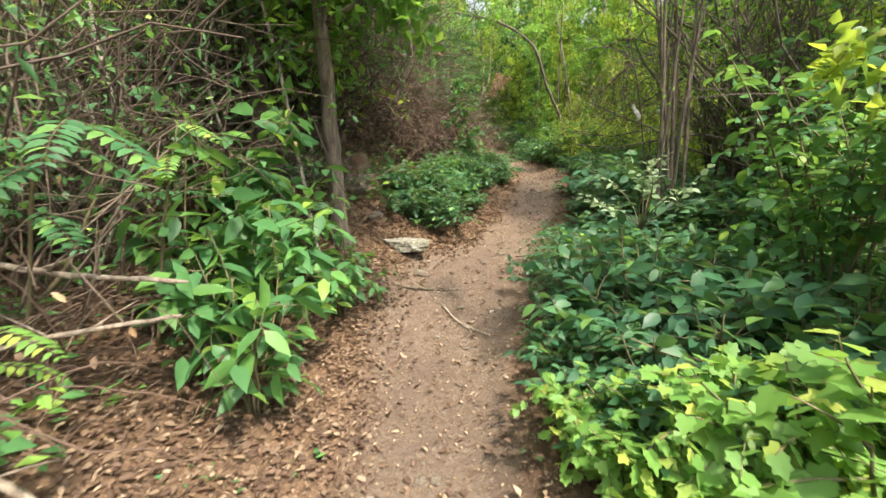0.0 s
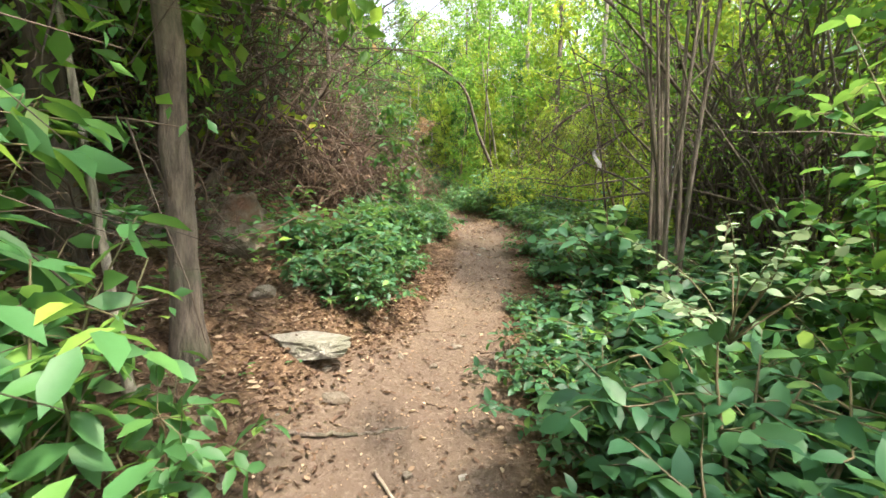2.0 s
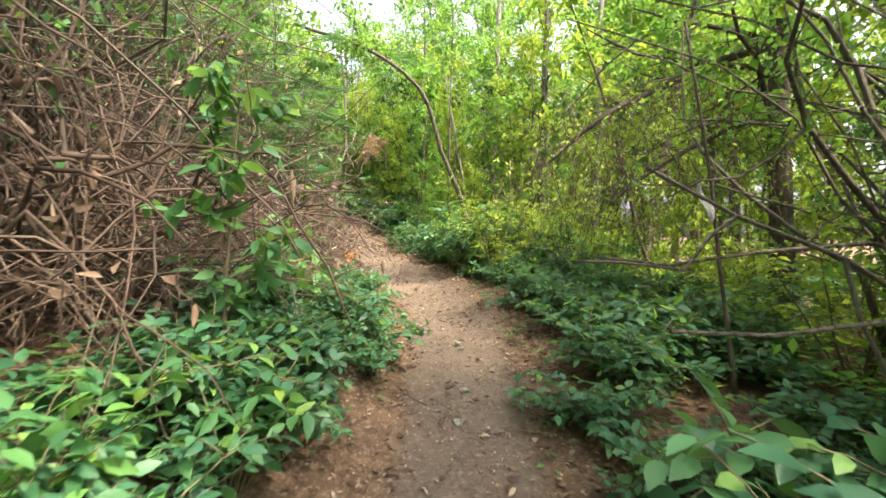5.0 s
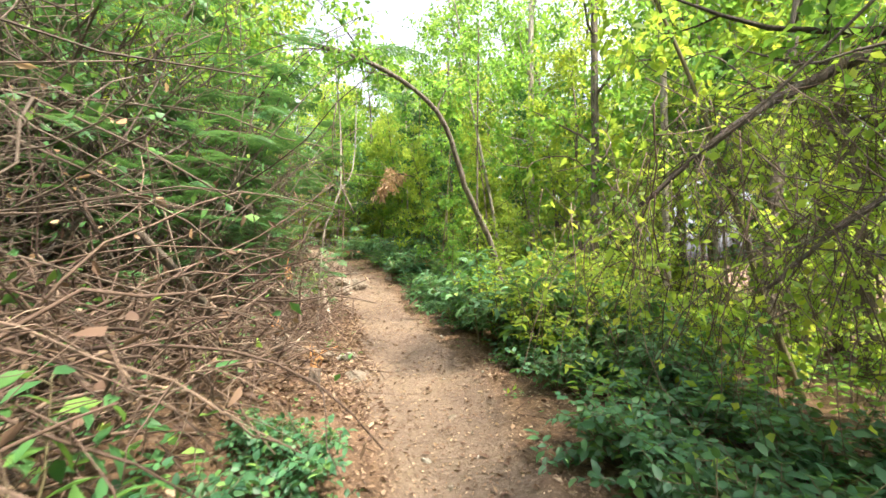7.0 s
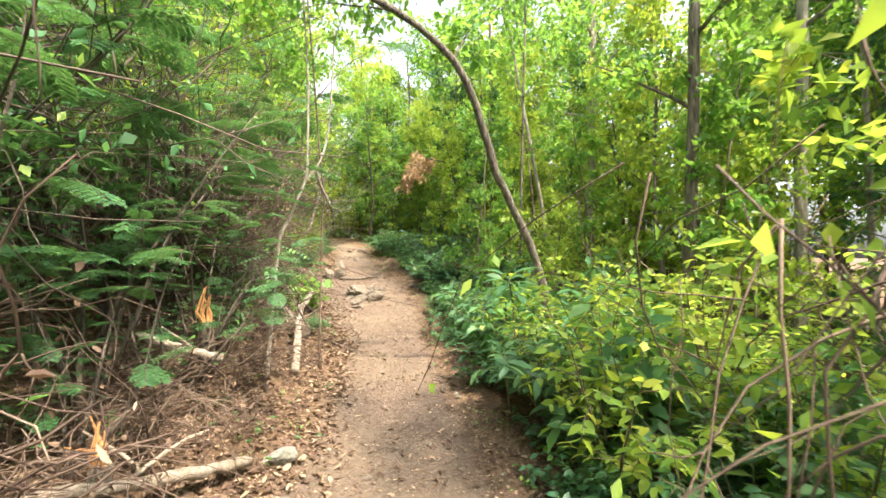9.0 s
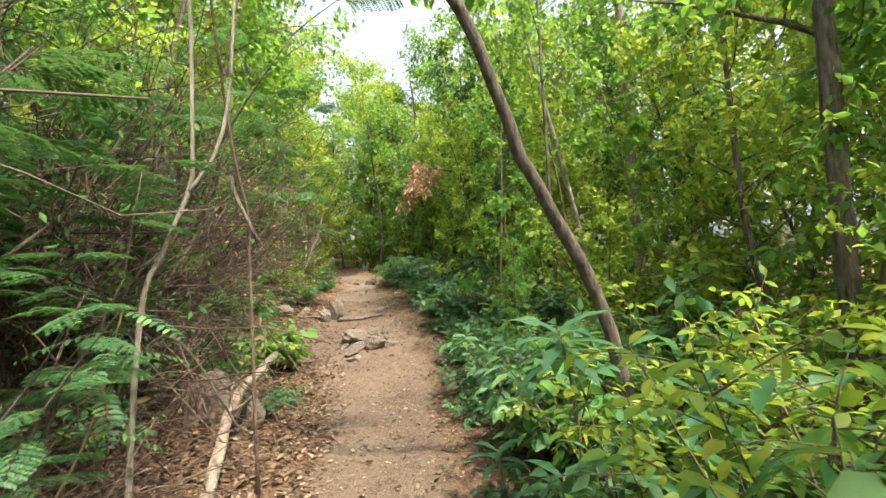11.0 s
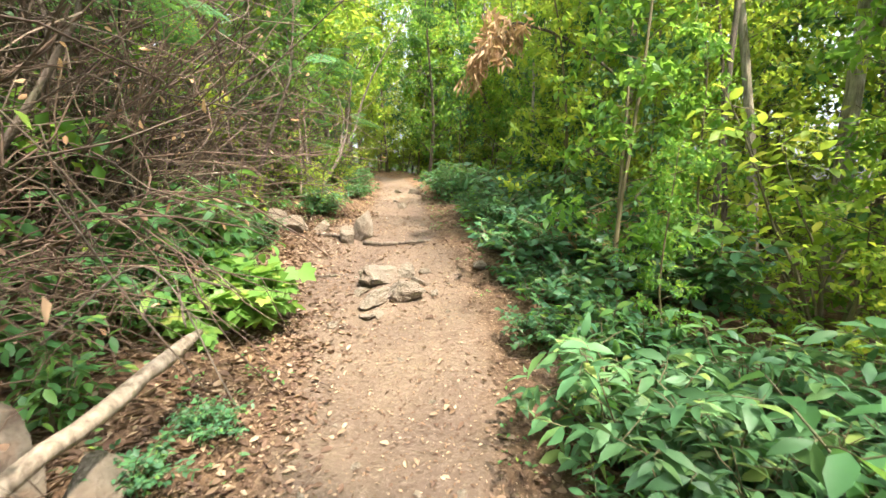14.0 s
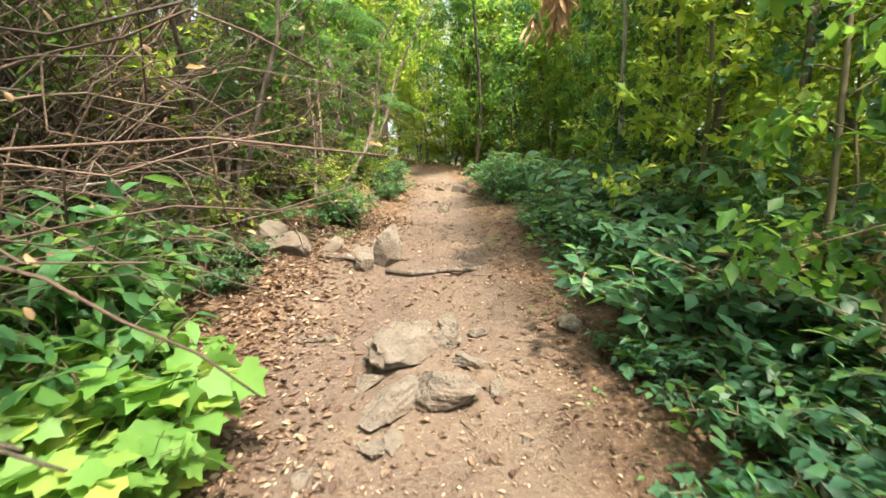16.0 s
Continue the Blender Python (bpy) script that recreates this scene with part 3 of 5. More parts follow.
DARK_BANK = Kind([make_thicket(171 + k, "dark_brushwood", "shaded tangle of dark thin stems with few leaves", 1.0, 2.2, 80, M_TWIG_DARK, 0.3, 0.006, 26, M_BROAD) for k in range(2)])
DEAD_MASS = Kind([make_thicket(181 + k, "dead_thicket", "dense mass of dead brown vines and stems", 0.95, 2.3, 230, (M_TWIG_DARK, M_TWIG)[k], 0.35, 0.0055, 1, M_DRY) for k in range(2)])
STEM_CLUMP = Kind([make_thicket(191, "stem_clump", "clump of upright brown shrub stems", 0.34, 2.9, 44, M_BARK, 0.05, 0.015, 40, M_CANOPY)])
FOREST_TREE = Kind([make_tree(211 + k, "tree", "slender forest tree with a loose light green crown", 8.5 + k, 0.09 + 0.012 * k, 16, 2.5, 0.16, 0.09, 44, M_CANOPY if k % 2 else M_YELLOW, M_BARK, 0.26, twigs=8) for k in range(4)])
YOUNG_TREE = Kind([make_tree(271 + k, "young_tree", "bushy young tree in bright green leaf from low down", 5.6 + 0.5 * k, 0.045, 26, 1.5, 0.12, 0.066, 28, (M_CANOPY, M_YELLOW, M_YELLOW)[k], M_BARK, 0.10, twigs=5) for k in range(3)])
SAPLING = Kind([make_tree(231 + k, "sapling", "thin sapling leafy from low down, yellow-green", 3.6 + 0.4 * k, 0.022, 22, 0.8, 0.10, 0.054, 22, (M_YELLOW, M_CANOPY, M_YELLOW, M_FEATHER)[k], M_STEM, 0.10, twigs=4) for k in range(4)])
POLE_TREE = Kind([make_tree(251 + k, "pole_tree", "tall thin pale-barked tree with sparse crown", 9.5, 0.05, 12, 1.5, 0.13, 0.07, 20, M_CANOPY, M_BARK_PALE, 0.5, 0.03, 6) for k in range(2)])

place_rng = np.random.default_rng(77)


def clear_of_trail(x, y, margin):
    c, h = trail_at(y)
    return abs(x - c) > h + margin


def scatter(kind, count, xs, ys, margin, scale, side=0, tilt=5, gap=0.0, stretch=1.0):
    """Places count plants in a stretch of the plan; xs is measured from the trail's middle line."""
    put = []
    for _ in range(count * 12):
        if len(put) == count:
            break
        y = place_rng.uniform(*ys)
        x = trail_at(y)[0] + place_rng.uniform(*xs)
        s = place_rng.uniform(*scale)
        if not clear_of_trail(x, y, margin * s) or any((x - a) ** 2 + (y - b) ** 2 < gap * gap for a, b in put):
            continue
        if any((x - a) ** 2 + (y - b) ** 2 < (0.55 if y > -1 else 0) for a, b in WALKED):
            continue
        put.append((x, y))
        kind.place(int(place_rng.integers(0, 99)), x, y, None, s, place_rng.uniform(0, 360), (place_rng.normal(0, tilt), place_rng.normal(0, tilt)), stretch=stretch)


WALKED = [(eye[0], eye[1]) for _, eye, _, _ in PATH] + [(0.25, 3.7), (0.5, 4.5), (2.1, 9.8), (2.2, 10.4)]

# ---- first stretch: both sides of the trail at the start
for k, (x, y, s) in enumerate([(-0.85, 2.35, 0.85), (-0.8, 2.95, 0.95), (-1.05, 3.45, 1.15), (-1.25, 2.75, 1.1), (-0.72, 3.55, 0.7), (-1.5, 3.6, 1.3)]):
    BROAD_SHRUB.place(k, x, y, None, s, 70 * k, label="leafy shrub with large drooping oval leaves beside the trail")
for k, (x, y, z, s) in enumerate([(-2.1, 2.4, None, 1.4)]):
    FEATHER_LOW.place(k, x, y, None, s, 130 * k)
for k, (x, y, s) in enumerate([(0.85, 1.5, 1.15), (1.15, 1.15, 1.45), (1.55, 1.45, 1.7), (1.45, 0.9, 1.5), (2.1, 1.3, 1.8), (0.72, 1.95, 0.9), (1.2, 1.8, 1.2), (1.8, 1.9, 1.4)]):
    VINE_NEAR.place(k, x, y, None, s, 100 * k)
scatter(DARK_SHRUB, 20, (0.7, 1.5), (1.9, 5.6), 0.30, (0.7, 1.05), gap=0.36)
scatter(DARK_SHRUB, 16, (1.4, 3.0), (1.6, 6.2), 0.3, (1.2, 1.9), gap=0.5)
scatter(BROAD_SHRUB, 7, (1.8, 3.4), (2.0, 5.5), 0.3, (0.7, 1.0), gap=0.6)
scatter(LANCE_SHRUB, 5, (1.6, 3.2), (1.8, 5.0), 0.3, (0.7, 1.1), gap=0.6)
scatter(DARK_BANK, 6, (-4.2, -2.6), (1.5, 7.0), 0.3, (0.9, 1.3), gap=0.7)
scatter(TWIG_BANK, 7, (-2.9, -1.5), (1.2, 5.0), 0.5, (0.4, 0.7), gap=0.5)
for k, (x, y, s) in enumerate([(0.22, 5.25, 0.8), (-0.1, 5.4, 0.95), (0.4, 5.7, 0.8), (-0.05, 5.85, 1.15), (0.45, 6.25, 0.85), (0.1, 6.4, 1.0), (0.72, 7.3, 0.75), (0.2, 7.2, 1.0), (0.95, 8.0, .6), (1.05, 8.75, 0.5)]):
    DARK_SHRUB.place(k, x, y, None, s, 77 * k, label="dark green bush of small leaves at the trail's edge")
for k, (x, y, s) in enumerate([(1.5, 5.8, 0.5), (1.95, 6.5, 0.62), (2.15, 7.2, 0.8), (2.55, 7.6, 1.0), (2.75, 8.5, 0.95), (2.9, 9.2, 0.9), (2.25, 6.6, .8), (3.1, 8.0, 1.2), (1.95, 5.3, .9), (2.4, 5.9, 1.1)]):
    DARK_SHRUB.place(k, x, y, None, s, 57 * k, label="low dark green bush beside the bend of the trail")
for k, (x, y, s) in enumerate([(2.5, 5.35, 1.05), (2.8, 5.7, 1.1), (3.35, 6.7, 1.1), (2.95, 6.2, 0.95)]):
    STEM_CLUMP.place(k, x, y, None, s, 120 * k)

for k, (x, y, s) in enumerate([(2.5, 3.0, 1.0), (3.2, 4.1, 1.0), (2.4, 2.0, 0.95), (3.3, 3.0, 1.2), (4.1, 4.8, 1.2)]):
    TALL_SHRUB.place(k, x, y, None, s, 61 * k, label="tall shrub with rounded green leaves beside the trail")
for k, (x, y, s) in enumerate([(-1.75, 6.5, 1.2), (-1.35, 7.3, 1.1), (-2.3, 5.7, 1.25), (-2.4, 7.0, 1.3), (-2.5, 4.2, 1.1), (-2.4, 2.9, 0.9)]):
    DEAD_MASS.place(0, x, y, None, s, 61 * k)
for k, (x, y, s) in enumerate([(-1.9, 6.6, 1.3), (-1.5, 7.3, 1.3), (-2.3, 5.8, 1.3), (-2.4, 7.4, 1.5), (-1.9, 8.2, 1.4), (-2.8, 6.6, 1.5), (-2.4, 4.6, 1.2), (-2.6, 3.5, 1.2), (-2.3, 2.2, 1.1), (-3.0, 2.8, 1.3)]):
    DARK_BANK.place(k, x, y, None, s, 61 * k)
for k, (x, y, z, s) in enumerate([(-0.95, 7.4, 1.3, 1.3), (-0.55, 7.9, 1.5, 1.2), (-1.4, 7.0, 1.7, 1.3), (-1.6, 6.3, 2.2, 1.2)]):
    TWIG_BANK.place(k, x, y, None, s, 31 * k, stretch=1.9, label="tall bank of dead brown vines and twigs")
scatter(DARK_SHRUB, 9, (0.5, 1.9), (6.4, 9.8), 0.3, (0.7, 1.1), gap=0.4)
scatter(DARK_SHRUB, 8, (-1.3, -0.5), (6.1, 8.6), 0.28, (0.6, 0.95), gap=0.35)
scatter(BROAD_SHRUB, 4, (-1.5, -0.7), (6.2, 8.2), 0.3, (0.5, 0.8), gap=0.35)

# ---- second stretch: dry bank, feathery saplings, hanging twigs
for k, (x, y, s) in enumerate([(-0.1, 8.1, 1.25), (-0.5, 7.6, 1.4), (0.15, 9.0, 1.1), (-0.3, 9.3, 1.4), (-0.9, 8.5, 1.6), (0.35, 9.9, 0.9), (-0.2, 10.4, 1.2), (0.3, 11.0, .8), (0.55, 11.7, .7), (0.2, 12.2, .9), (0.35, 13.0, .8)]):
    TWIG_BANK.place(k, x, y, None, s, 95 * k)
for k, (x, y, s) in enumerate([(-0.25, 10.6, 0.85), (-0.6, 11.3, 1.0), (0.05, 11.7, 0.75), (-0.9, 10.2, 1.15), (-0.4, 12.4, 1.0), (-1.2, 11.8, 1.25), (0.15, 12.9, .75), (-0.8, 13.3, 1.1), (-1.5, 10.9, 1.4)]):
    FEATHER_TALL.place(k, x, y, None, s, 80 * k)
for k, (x, y, s) in enumerate([(0.35, 11.2, 0.6), (0.3, 12.1, 0.62), (0.0, 10.2, 0.7), (-0.2, 11.2, .8)]):
    FEATHER_TALL.place(k + 1, x, y, None, s, 47 * k)
for k, (x, y, s) in enumerate([(-1.2, 10.4, 1.3), (-1.0, 11.6, 1.3), (-1.3, 12.6, 1.4), (-1.9, 11.4, 1.5), (-1.1, 13.8, 1.3), (-2.0, 10.0, 1.5)]):
    DARK_BANK.place(k, x, y, None, s, 31 * k)
for k, (x, y, s) in enumerate([(3.1, 11.6, 0.9), (3.5, 12.3, 0.95), (3.2, 12.9, 0.75), (4.2, 12.0, 1.1), (4.6, 13.3, 1.0), (3.9, 13.6, .9), (4.0, 10.9, .9)]):
    YELLOW_SHRUB.place(k, x, y, None, s, 65 * k)
scatter(DARK_SHRUB, 9, (0.8, 2.0), (9.6, 14.0), 0.25, (0.6, 1.0), gap=0.45)
scatter(LANCE_SHRUB, 12, (0.95, 2.6), (10.4, 15.8), 0.40, (0.7, 1.15), gap=0.5)
scatter(BROAD_SHRUB, 8, (1.3, 3.4), (10.4, 15.5), 0.5, (0.8, 1.2), gap=0.6)
scatter(DARK_SHRUB, 6, (-1.6, -0.8), (6.2, 9.4), 0.3, (0.6, 0.9), gap=0.4)

scatter(DARK_FAR, 14, (1.7, 5.0), (5.8, 12.0), 0.5, (0.7, 1.1), gap=0.55)
scatter(YELLOW_SHRUB, 5, (2.6, 5.0), (6.5, 10.5), 0.5, (0.6, 0.9), gap=0.8)

for k, (x, y, s) in enumerate([(-0.95, 8.9, 0.75), (-1.5, 9.2, 1.0)]):
    DEAD_MASS.place(0, x, y, None, s, 77 * k)

for k, (x, y, s) in enumerate([(0.5, 7.9, 0.75), (0.5, 8.6, 0.6), (0.8, 9.35, 0.45), (0.15, 8.2, 0.9), (0.3, 7.4, 0.9)]):
    DARK_SHRUB.place(k, x, y, None, s, 49 * k, label="dark green bush of small leaves at the dry bank's foot")
for k, (x, y, s) in enumerate([(-0.9, 15.2, 1.5), (-1.3, 16.7, 1.7), (-0.7, 13.9, 1.4), (-1.7, 19.8, 1.9), (-1.5, 22.2, 2.0), (-1.9, 24.4, 2.2)]):
    FEATHER_TALL.place(k, x, y, None, s, 103 * k, label="tall dark feathery-leaved sapling arching from the bank")

# ---- third stretch: the stony rise
for k, (x, y, s) in enumerate([(-0.45, 16.75, 0.75), (-0.7, 17.3, 0.85), (-0.05, 16.45, 0.9), (-1.0, 16.7, 0.9), (0.0, 16.75, 1.1)]):
    VINE_SHRUB.place(k, x, y, None, s, 85 * k, label="low vines with bright lobed leaves over leaf litter")
for k, (x, y, s) in enumerate([(-0.95, 19.0, 0.65), (-0.8, 18.5, .55), (-1.35, 18.9, 0.7), (0.6, 14.85, 0.45), (0.62, 15.35, .4)]):
    DARK_SHRUB.place(k, x, y, None, s, 85 * k)
for k, (x, y, s) in enumerate([(-0.75, 14.6, 1.3), (-1.0, 15.5, 1.5), (-0.5, 15.2, 1.0), (-1.5, 16.4, 1.1), (-1.9, 17.3, 1.1), (-2.0, 18.2, 1.4), (-0.2, 14.2, 1.1), (0.05, 13.7, .9)]):
    TWIG_BANK.place(k, x, y, None, s, 95 * k)
for k, (x, y, s) in enumerate([(-1.1, 15.0, 1.0), (-1.3, 16.1, 1.05), (-1.75, 17.1, 1.1), (-2.3, 18.2, 1.2), (-2.2, 16.2, 1.3), (-1.0, 14.0, 1.0), (-3.0, 19.5, 1.3), (-2.6, 21.2, 1.1)]):
    DEAD_MASS.place(k % 2, x, y, None, s, 61 * k)
for k, (x, y, s) in enumerate([(2.75, 14.4, 0.9), (3.0, 15.1, 1.0), (2.8, 15.8, 0.95), (3.3, 14.4, 1.1), (3.4, 15.8, 1.1), (3.9, 15.2, 1.2), (2.45, 15.0, .6)]):
    LANCE_SHRUB.place(k, x + 0.1, y, None, s * 0.8, 43 * k)
for k, (x, y, s) in enumerate([(5.9, 15.5, 0.7), (6.6, 18.0, 0.9), (7.6, 20.2, 1.0), (5.6, 21.5, 0.7)]):
    YOUNG_TREE.place(1, x, y, None, s, 43 * k)
scatter(DARK_BANK, 8, (-4.5, -2.6), (12.5, 24.0), 0.5, (0.9, 1.5), gap=0.8)
scatter(BROAD_SHRUB, 9, (-3.2, -1.7), (14.0, 20.0), 0.4, (0.7, 1.3), gap=0.7)
scatter(DARK_FAR, 22, (1.1, 3.0), (17.0, 25.5), 0.40, (0.9, 1.6), gap=0.5)
scatter(LANCE_SHRUB, 9, (1.9, 4.5), (16.0, 23.0), 0.4, (1.0, 1.5), gap=0.7)
scatter(DARK_FAR, 10, (-2.2, -0.8), (21.0, 27.0), 0.35, (0.6, 1.1), gap=0.5)
scatter(YELLOW_SHRUB, 9, (-3.5, -1.2), (20.0, 28.0), 0.5, (0.6, 1.0), gap=0.7)

BROAD_SHRUB.place(1, -0.35, 16.95, None, 0.95, 20)
BROAD_SHRUB.place(2, -0.65, 17.2, None, 1.1, 140)

for k, (x, y, s) in enumerate([(2.0, 30.2, 1.3), (0.5, 32.6, 1.4), (-3.2, 29.8, 1.3), (4.9, 30.6, 1.25)]):
    FOREST_TREE.place(k, x, y, None, s, 47 * k)

for k, (x, y, s) in enumerate([(2.5, 16.9, 0.7), (2.85, 17.5, 1.0), (2.4, 17.9, 0.75), (3.2, 16.5, 1.1), (3.3, 18.0, 1.4), (2.8, 18.6, 1.1), (2.2, 18.9, 0.8), (3.0, 19.6, 1.5), (2.3, 19.8, 1.0), (3.8, 17.3, 1.6), (3.7, 18.8, 1.7), (1.9, 20.7, 0.9)]):
    DARK_SHRUB.place(k, x, y, None, s, 51 * k, label="dark green small-leaved shrub on the outer slope")
for k, (x, y, s) in enumerate([(3.6, 20.9, 0.6), (4.9, 18.9, 0.7), (4.8, 20.6, 0.9), (4.2, 22.6, 0.9)]):
    YOUNG_TREE.place((2, 1)[k % 2], x, y, None, s, 67 * k)
for k, (x, y, s) in enumerate([(-2.6, 27.4, 0.8), (8.0, 20.5, 1.0), (9.6, 24.0, 1.1), (7.0, 26.0, 1.0), (11.0, 20.0, 1.1), (8.6, 16.2, 0.95), (10.2, 17.0, 1.05), (7.4, 22.8, 1.0), (12.5, 23.0, 1.2), (13.0, 17.5, 1.1), (9.0, 12.6, 0.95), (11.5, 13.5, 1.05)]):
    FOREST_TREE.place(k, x, y, None, s, 61 * k)

for k, (x, y, s) in enumerate([(3.2, 17.6, 0.5), (3.5, 18.5, 0.6), (3.1, 19.5, 0.6), (3.9, 17.4, 0.62), (3.0, 20.9, 0.65), (4.1, 19.2, 0.75), (2.7, 22.2, 0.7), (3.6, 21.6, 0.8), (4.3, 16.4, 0.6), (3.3, 16.6, 0.42)]):
    SAPLING.place((1, 3, 0)[k % 3], x, y, None, s, 67 * k)
for k, (x, y, s) in enumerate([(-1.5, 15.4, 0.6), (-1.9, 14.0, 0.7), (-1.7, 17.0, 0.62), (-2.1, 20.6, 0.8), (-1.9, 22.4, 0.8), (-2.6, 23.6, 1.0)]):
    YOUNG_TREE.place(0, x, y, None, s, 67 * k)
for k, (x, y, s) in enumerate([(0.15, 15.0, 0.55), (-0.25, 15.7, 0.7), (-0.05, 14.2, 0.55), (-0.6, 14.8, 0.85), (0.15, 13.6, 0.5), (-0.5, 16.0, 0.8), (-1.0, 18.0, 0.7), (-0.9, 17.6, 0.9)]):
    BROAD_SHRUB.place(k, x, y, None, s, 71 * k, label="leafy green shrub growing through dry vines on the bank")

for k, (x, y, s) in enumerate([(2.75, 16.15, 0.6), (3.0, 16.6, 0.7)]):
    BROAD_SHRUB.place(k, x, y, None, s, 71 * k)

# ---- woods on all sides
scatter(YOUNG_TREE, 9, (5.2, 11.0), (8.5, 27.0), 0.8, (0.7, 1.0), gap=1.8)
scatter(YOUNG_TREE, 17, (-8.0, -3.2), (5.0, 27.0), 0.8, (0.8, 1.2), gap=1.2)
scatter(YOUNG_TREE, 14, (-2.0, 10.0), (27.0, 34.0), 0.9, (0.8, 1.2), gap=1.4)
for k in range(22):
    YOUNG_TREE.place(k, place_rng.uniform(-9, 9), place_rng.uniform(31.5, 41), None, place_rng.uniform(0.9, 1.4), 50 * k)
for k in range(12):
    SAPLING.place(k, place_rng.uniform(-1.2, 4.0), place_rng.uniform(30.0, 34.0), None, place_rng.uniform(0.9, 1.4), 50 * k)
scatter(YOUNG_TREE, 4, (4.4, 7.5), (0.0, 8.0), 0.8, (0.7, 1.1), gap=1.3)
scatter(YOUNG_TREE, 7, (-6.0, -2.6), (-1.0, 6.0), 0.8, (0.7, 1.1), gap=1.2)
scatter(SAPLING, 30, (2.8, 8.5), (9.5, 27.0), 0.5, (0.8, 1.35), gap=0.75)
scatter(SAPLING, 18, (-6.0, -2.2), (8.0, 28.0), 0.5, (0.8, 1.3), gap=0.9)
scatter(SAPLING, 24, (-5.0, 8.0), (26.0, 36.0), 0.6, (0.9, 1.5), gap=0.9)
scatter(SAPLING, 8, (2.8, 6.0), (1.0, 9.0), 0.5, (0.9, 1.3), gap=0.9)
scatter(YELLOW_SHRUB, 30, (3.0, 11.0), (8.0, 30.0), 0.5, (0.8, 1.5), gap=0.9)
scatter(YELLOW_SHRUB, 14, (-4.0, 6.0), (25.5, 33.0), 0.6, (0.9, 1.5), gap=0.9)
# the first three are added to block light from the left bank at the start
for k, (x, y, s) in enumerate([(-3.4, 0.8, 0.85), (-3.7, 3.0, 0.9), (-3.6, 6.2, 0.95), (-3.4, 9.4, 0.95), (-3.0, 12.2, 0.95), (-3.6, 15.0, 1.0), (-4.2, 18.0, 1.0), (-3.6, 21.5, 1.0), (-3.2, 25.0, 1.0),
                               (4.4, 4.0, 0.9), (5.9, 6.6, 0.9), (-2.5, 27.2, 0.9), (5.9, 22.4, 0.9), (1.8, 29.5, 1.0), (-1.0, 33.0, 1.0), (0.8, 36.0, 1.1), (3.5, 33.0, 1.1), (6.0, 30.0, 1.0), (-4.0, 30.0, 1.0), (-2.0, 23.6, 0.9), (-3.0, 17.9, 0.85), (-2.9, 20.8, 1.1)]):
    FOREST_TREE.place(k, x, y, None, s, 83 * k)
scatter(FOREST_TREE, 10, (7.0, 17.0), (6.0, 36.0), 1.0, (0.8, 1.15), gap=2.4, tilt=3)
scatter(FOREST_TREE, 6, (-12.0, -5.2), (3.0, 34.0), 1.0, (0.75, 1.1), gap=2.2, tilt=3)
scatter(FOREST_TREE, 18, (-6.0, 40.0), (36.0, 60.0), 1.0, (0.9, 1.4), gap=3.0, tilt=3)
scatter(FOREST_TREE, 8, (-12.0, 12.0), (-14.0, -3.0), 1.0, (0.9, 1.2), gap=3.0, tilt=3)
scatter(POLE_TREE, 14, (3.5, 12.0), (11.0, 34.0), 0.5, (0.8, 1.2), gap=1.2, tilt=3)


# ---------------------------------------------------------------- single trees, measured places
def add_crown(rng, wood, green, at, way, reach, r, crown, per, leaf, width, twigs=6, shape=DIAMOND, hang=0.0):
    limb = bend(rng, at, way, reach, 6, 0.14, 0.02 + hang)
    add_tube(wood, limb, (r, r * 0.25), 5)
    for j in range(twigs):
        m = rng.integers(1, 6)
        twig = bend(rng, limb[m], rng.normal(0, 1, 3) + np.asarray(way) * 0.4 + (0, 0, -hang), crown * rng.uniform(0.5, 1.0), 4, 0.2, 0.05 + hang)
        add_tube(wood, twig, (r * 0.3 + 0.002, 0.002), 3)
        n = rng.integers(int(per * 0.6), int(per * 1.4) + 1)
        t = rng.uniform(0.1, 1.0, n) * 4
        i = np.minimum(t.astype(int), 3)
        p = twig[i] + (twig[i + 1] - twig[i]) * (t - i)[:, None] + rng.normal(0, crown * 0.1, (n, 3))
        size = rng.uniform(0.6, 1.25, n)
        add_leaves(green, p, unit(rng.normal(0, 1, (n, 3)) + (0, 0, -0.4 - 6 * hang)), unit(np.array((0, 0, 1.0)) + rng.normal(0, 0.6, (n, 3))), leaf * size, width * size, shape)


def single_tree(seed, name, label, points, radii, bark, limbs=(), crown=0.9, per=40, leaf=0.12, width=0.065, material=None, category="tree", shape=DIAMOND, hang=0.0, sides=12, steps=26):
    """A trunk along points; limbs: (share of the trunk's length, way, reach)."""
    rng = np.random.default_rng(seed)
    line = smooth_line(points, steps)
    line[1:-1] += rng.normal(0, radii[0] * (0.04 if radii[0] > 0.07 else 0.10), (steps - 2, 3))
    size = np.linspace(radii[0], radii[1], steps)
    size[:3] *= (1.5, 1.2, 1.06)
    size *= 1 + rng.normal(0, 0.045, steps)
    trunk = Geo()
    add_tube(trunk, line, size, sides)
    ob = thing(name, label, category)
    part("trunk", trunk.mesh("trunk", bark), ob)
    if limbs:
        for share, way, reach in limbs:
            wood, green = Geo(), Geo()
            k = int(share * (steps - 1))
            add_crown(rng, wood, green, line[k], way, reach, max(size[k] * 0.42, 0.006), crown, per, leaf, width, shape=shape, hang=hang)
            limb = part("branchwork", wood.mesh("branchwork", bark), ob, kind="stuff")
            part("foliage", green.mesh("foliage", material or M_CANOPY), limb, kind="stuff")
    return ob


def gz(x, y, up=0.0):
    return (x, y, ground_z(x, y) + up)


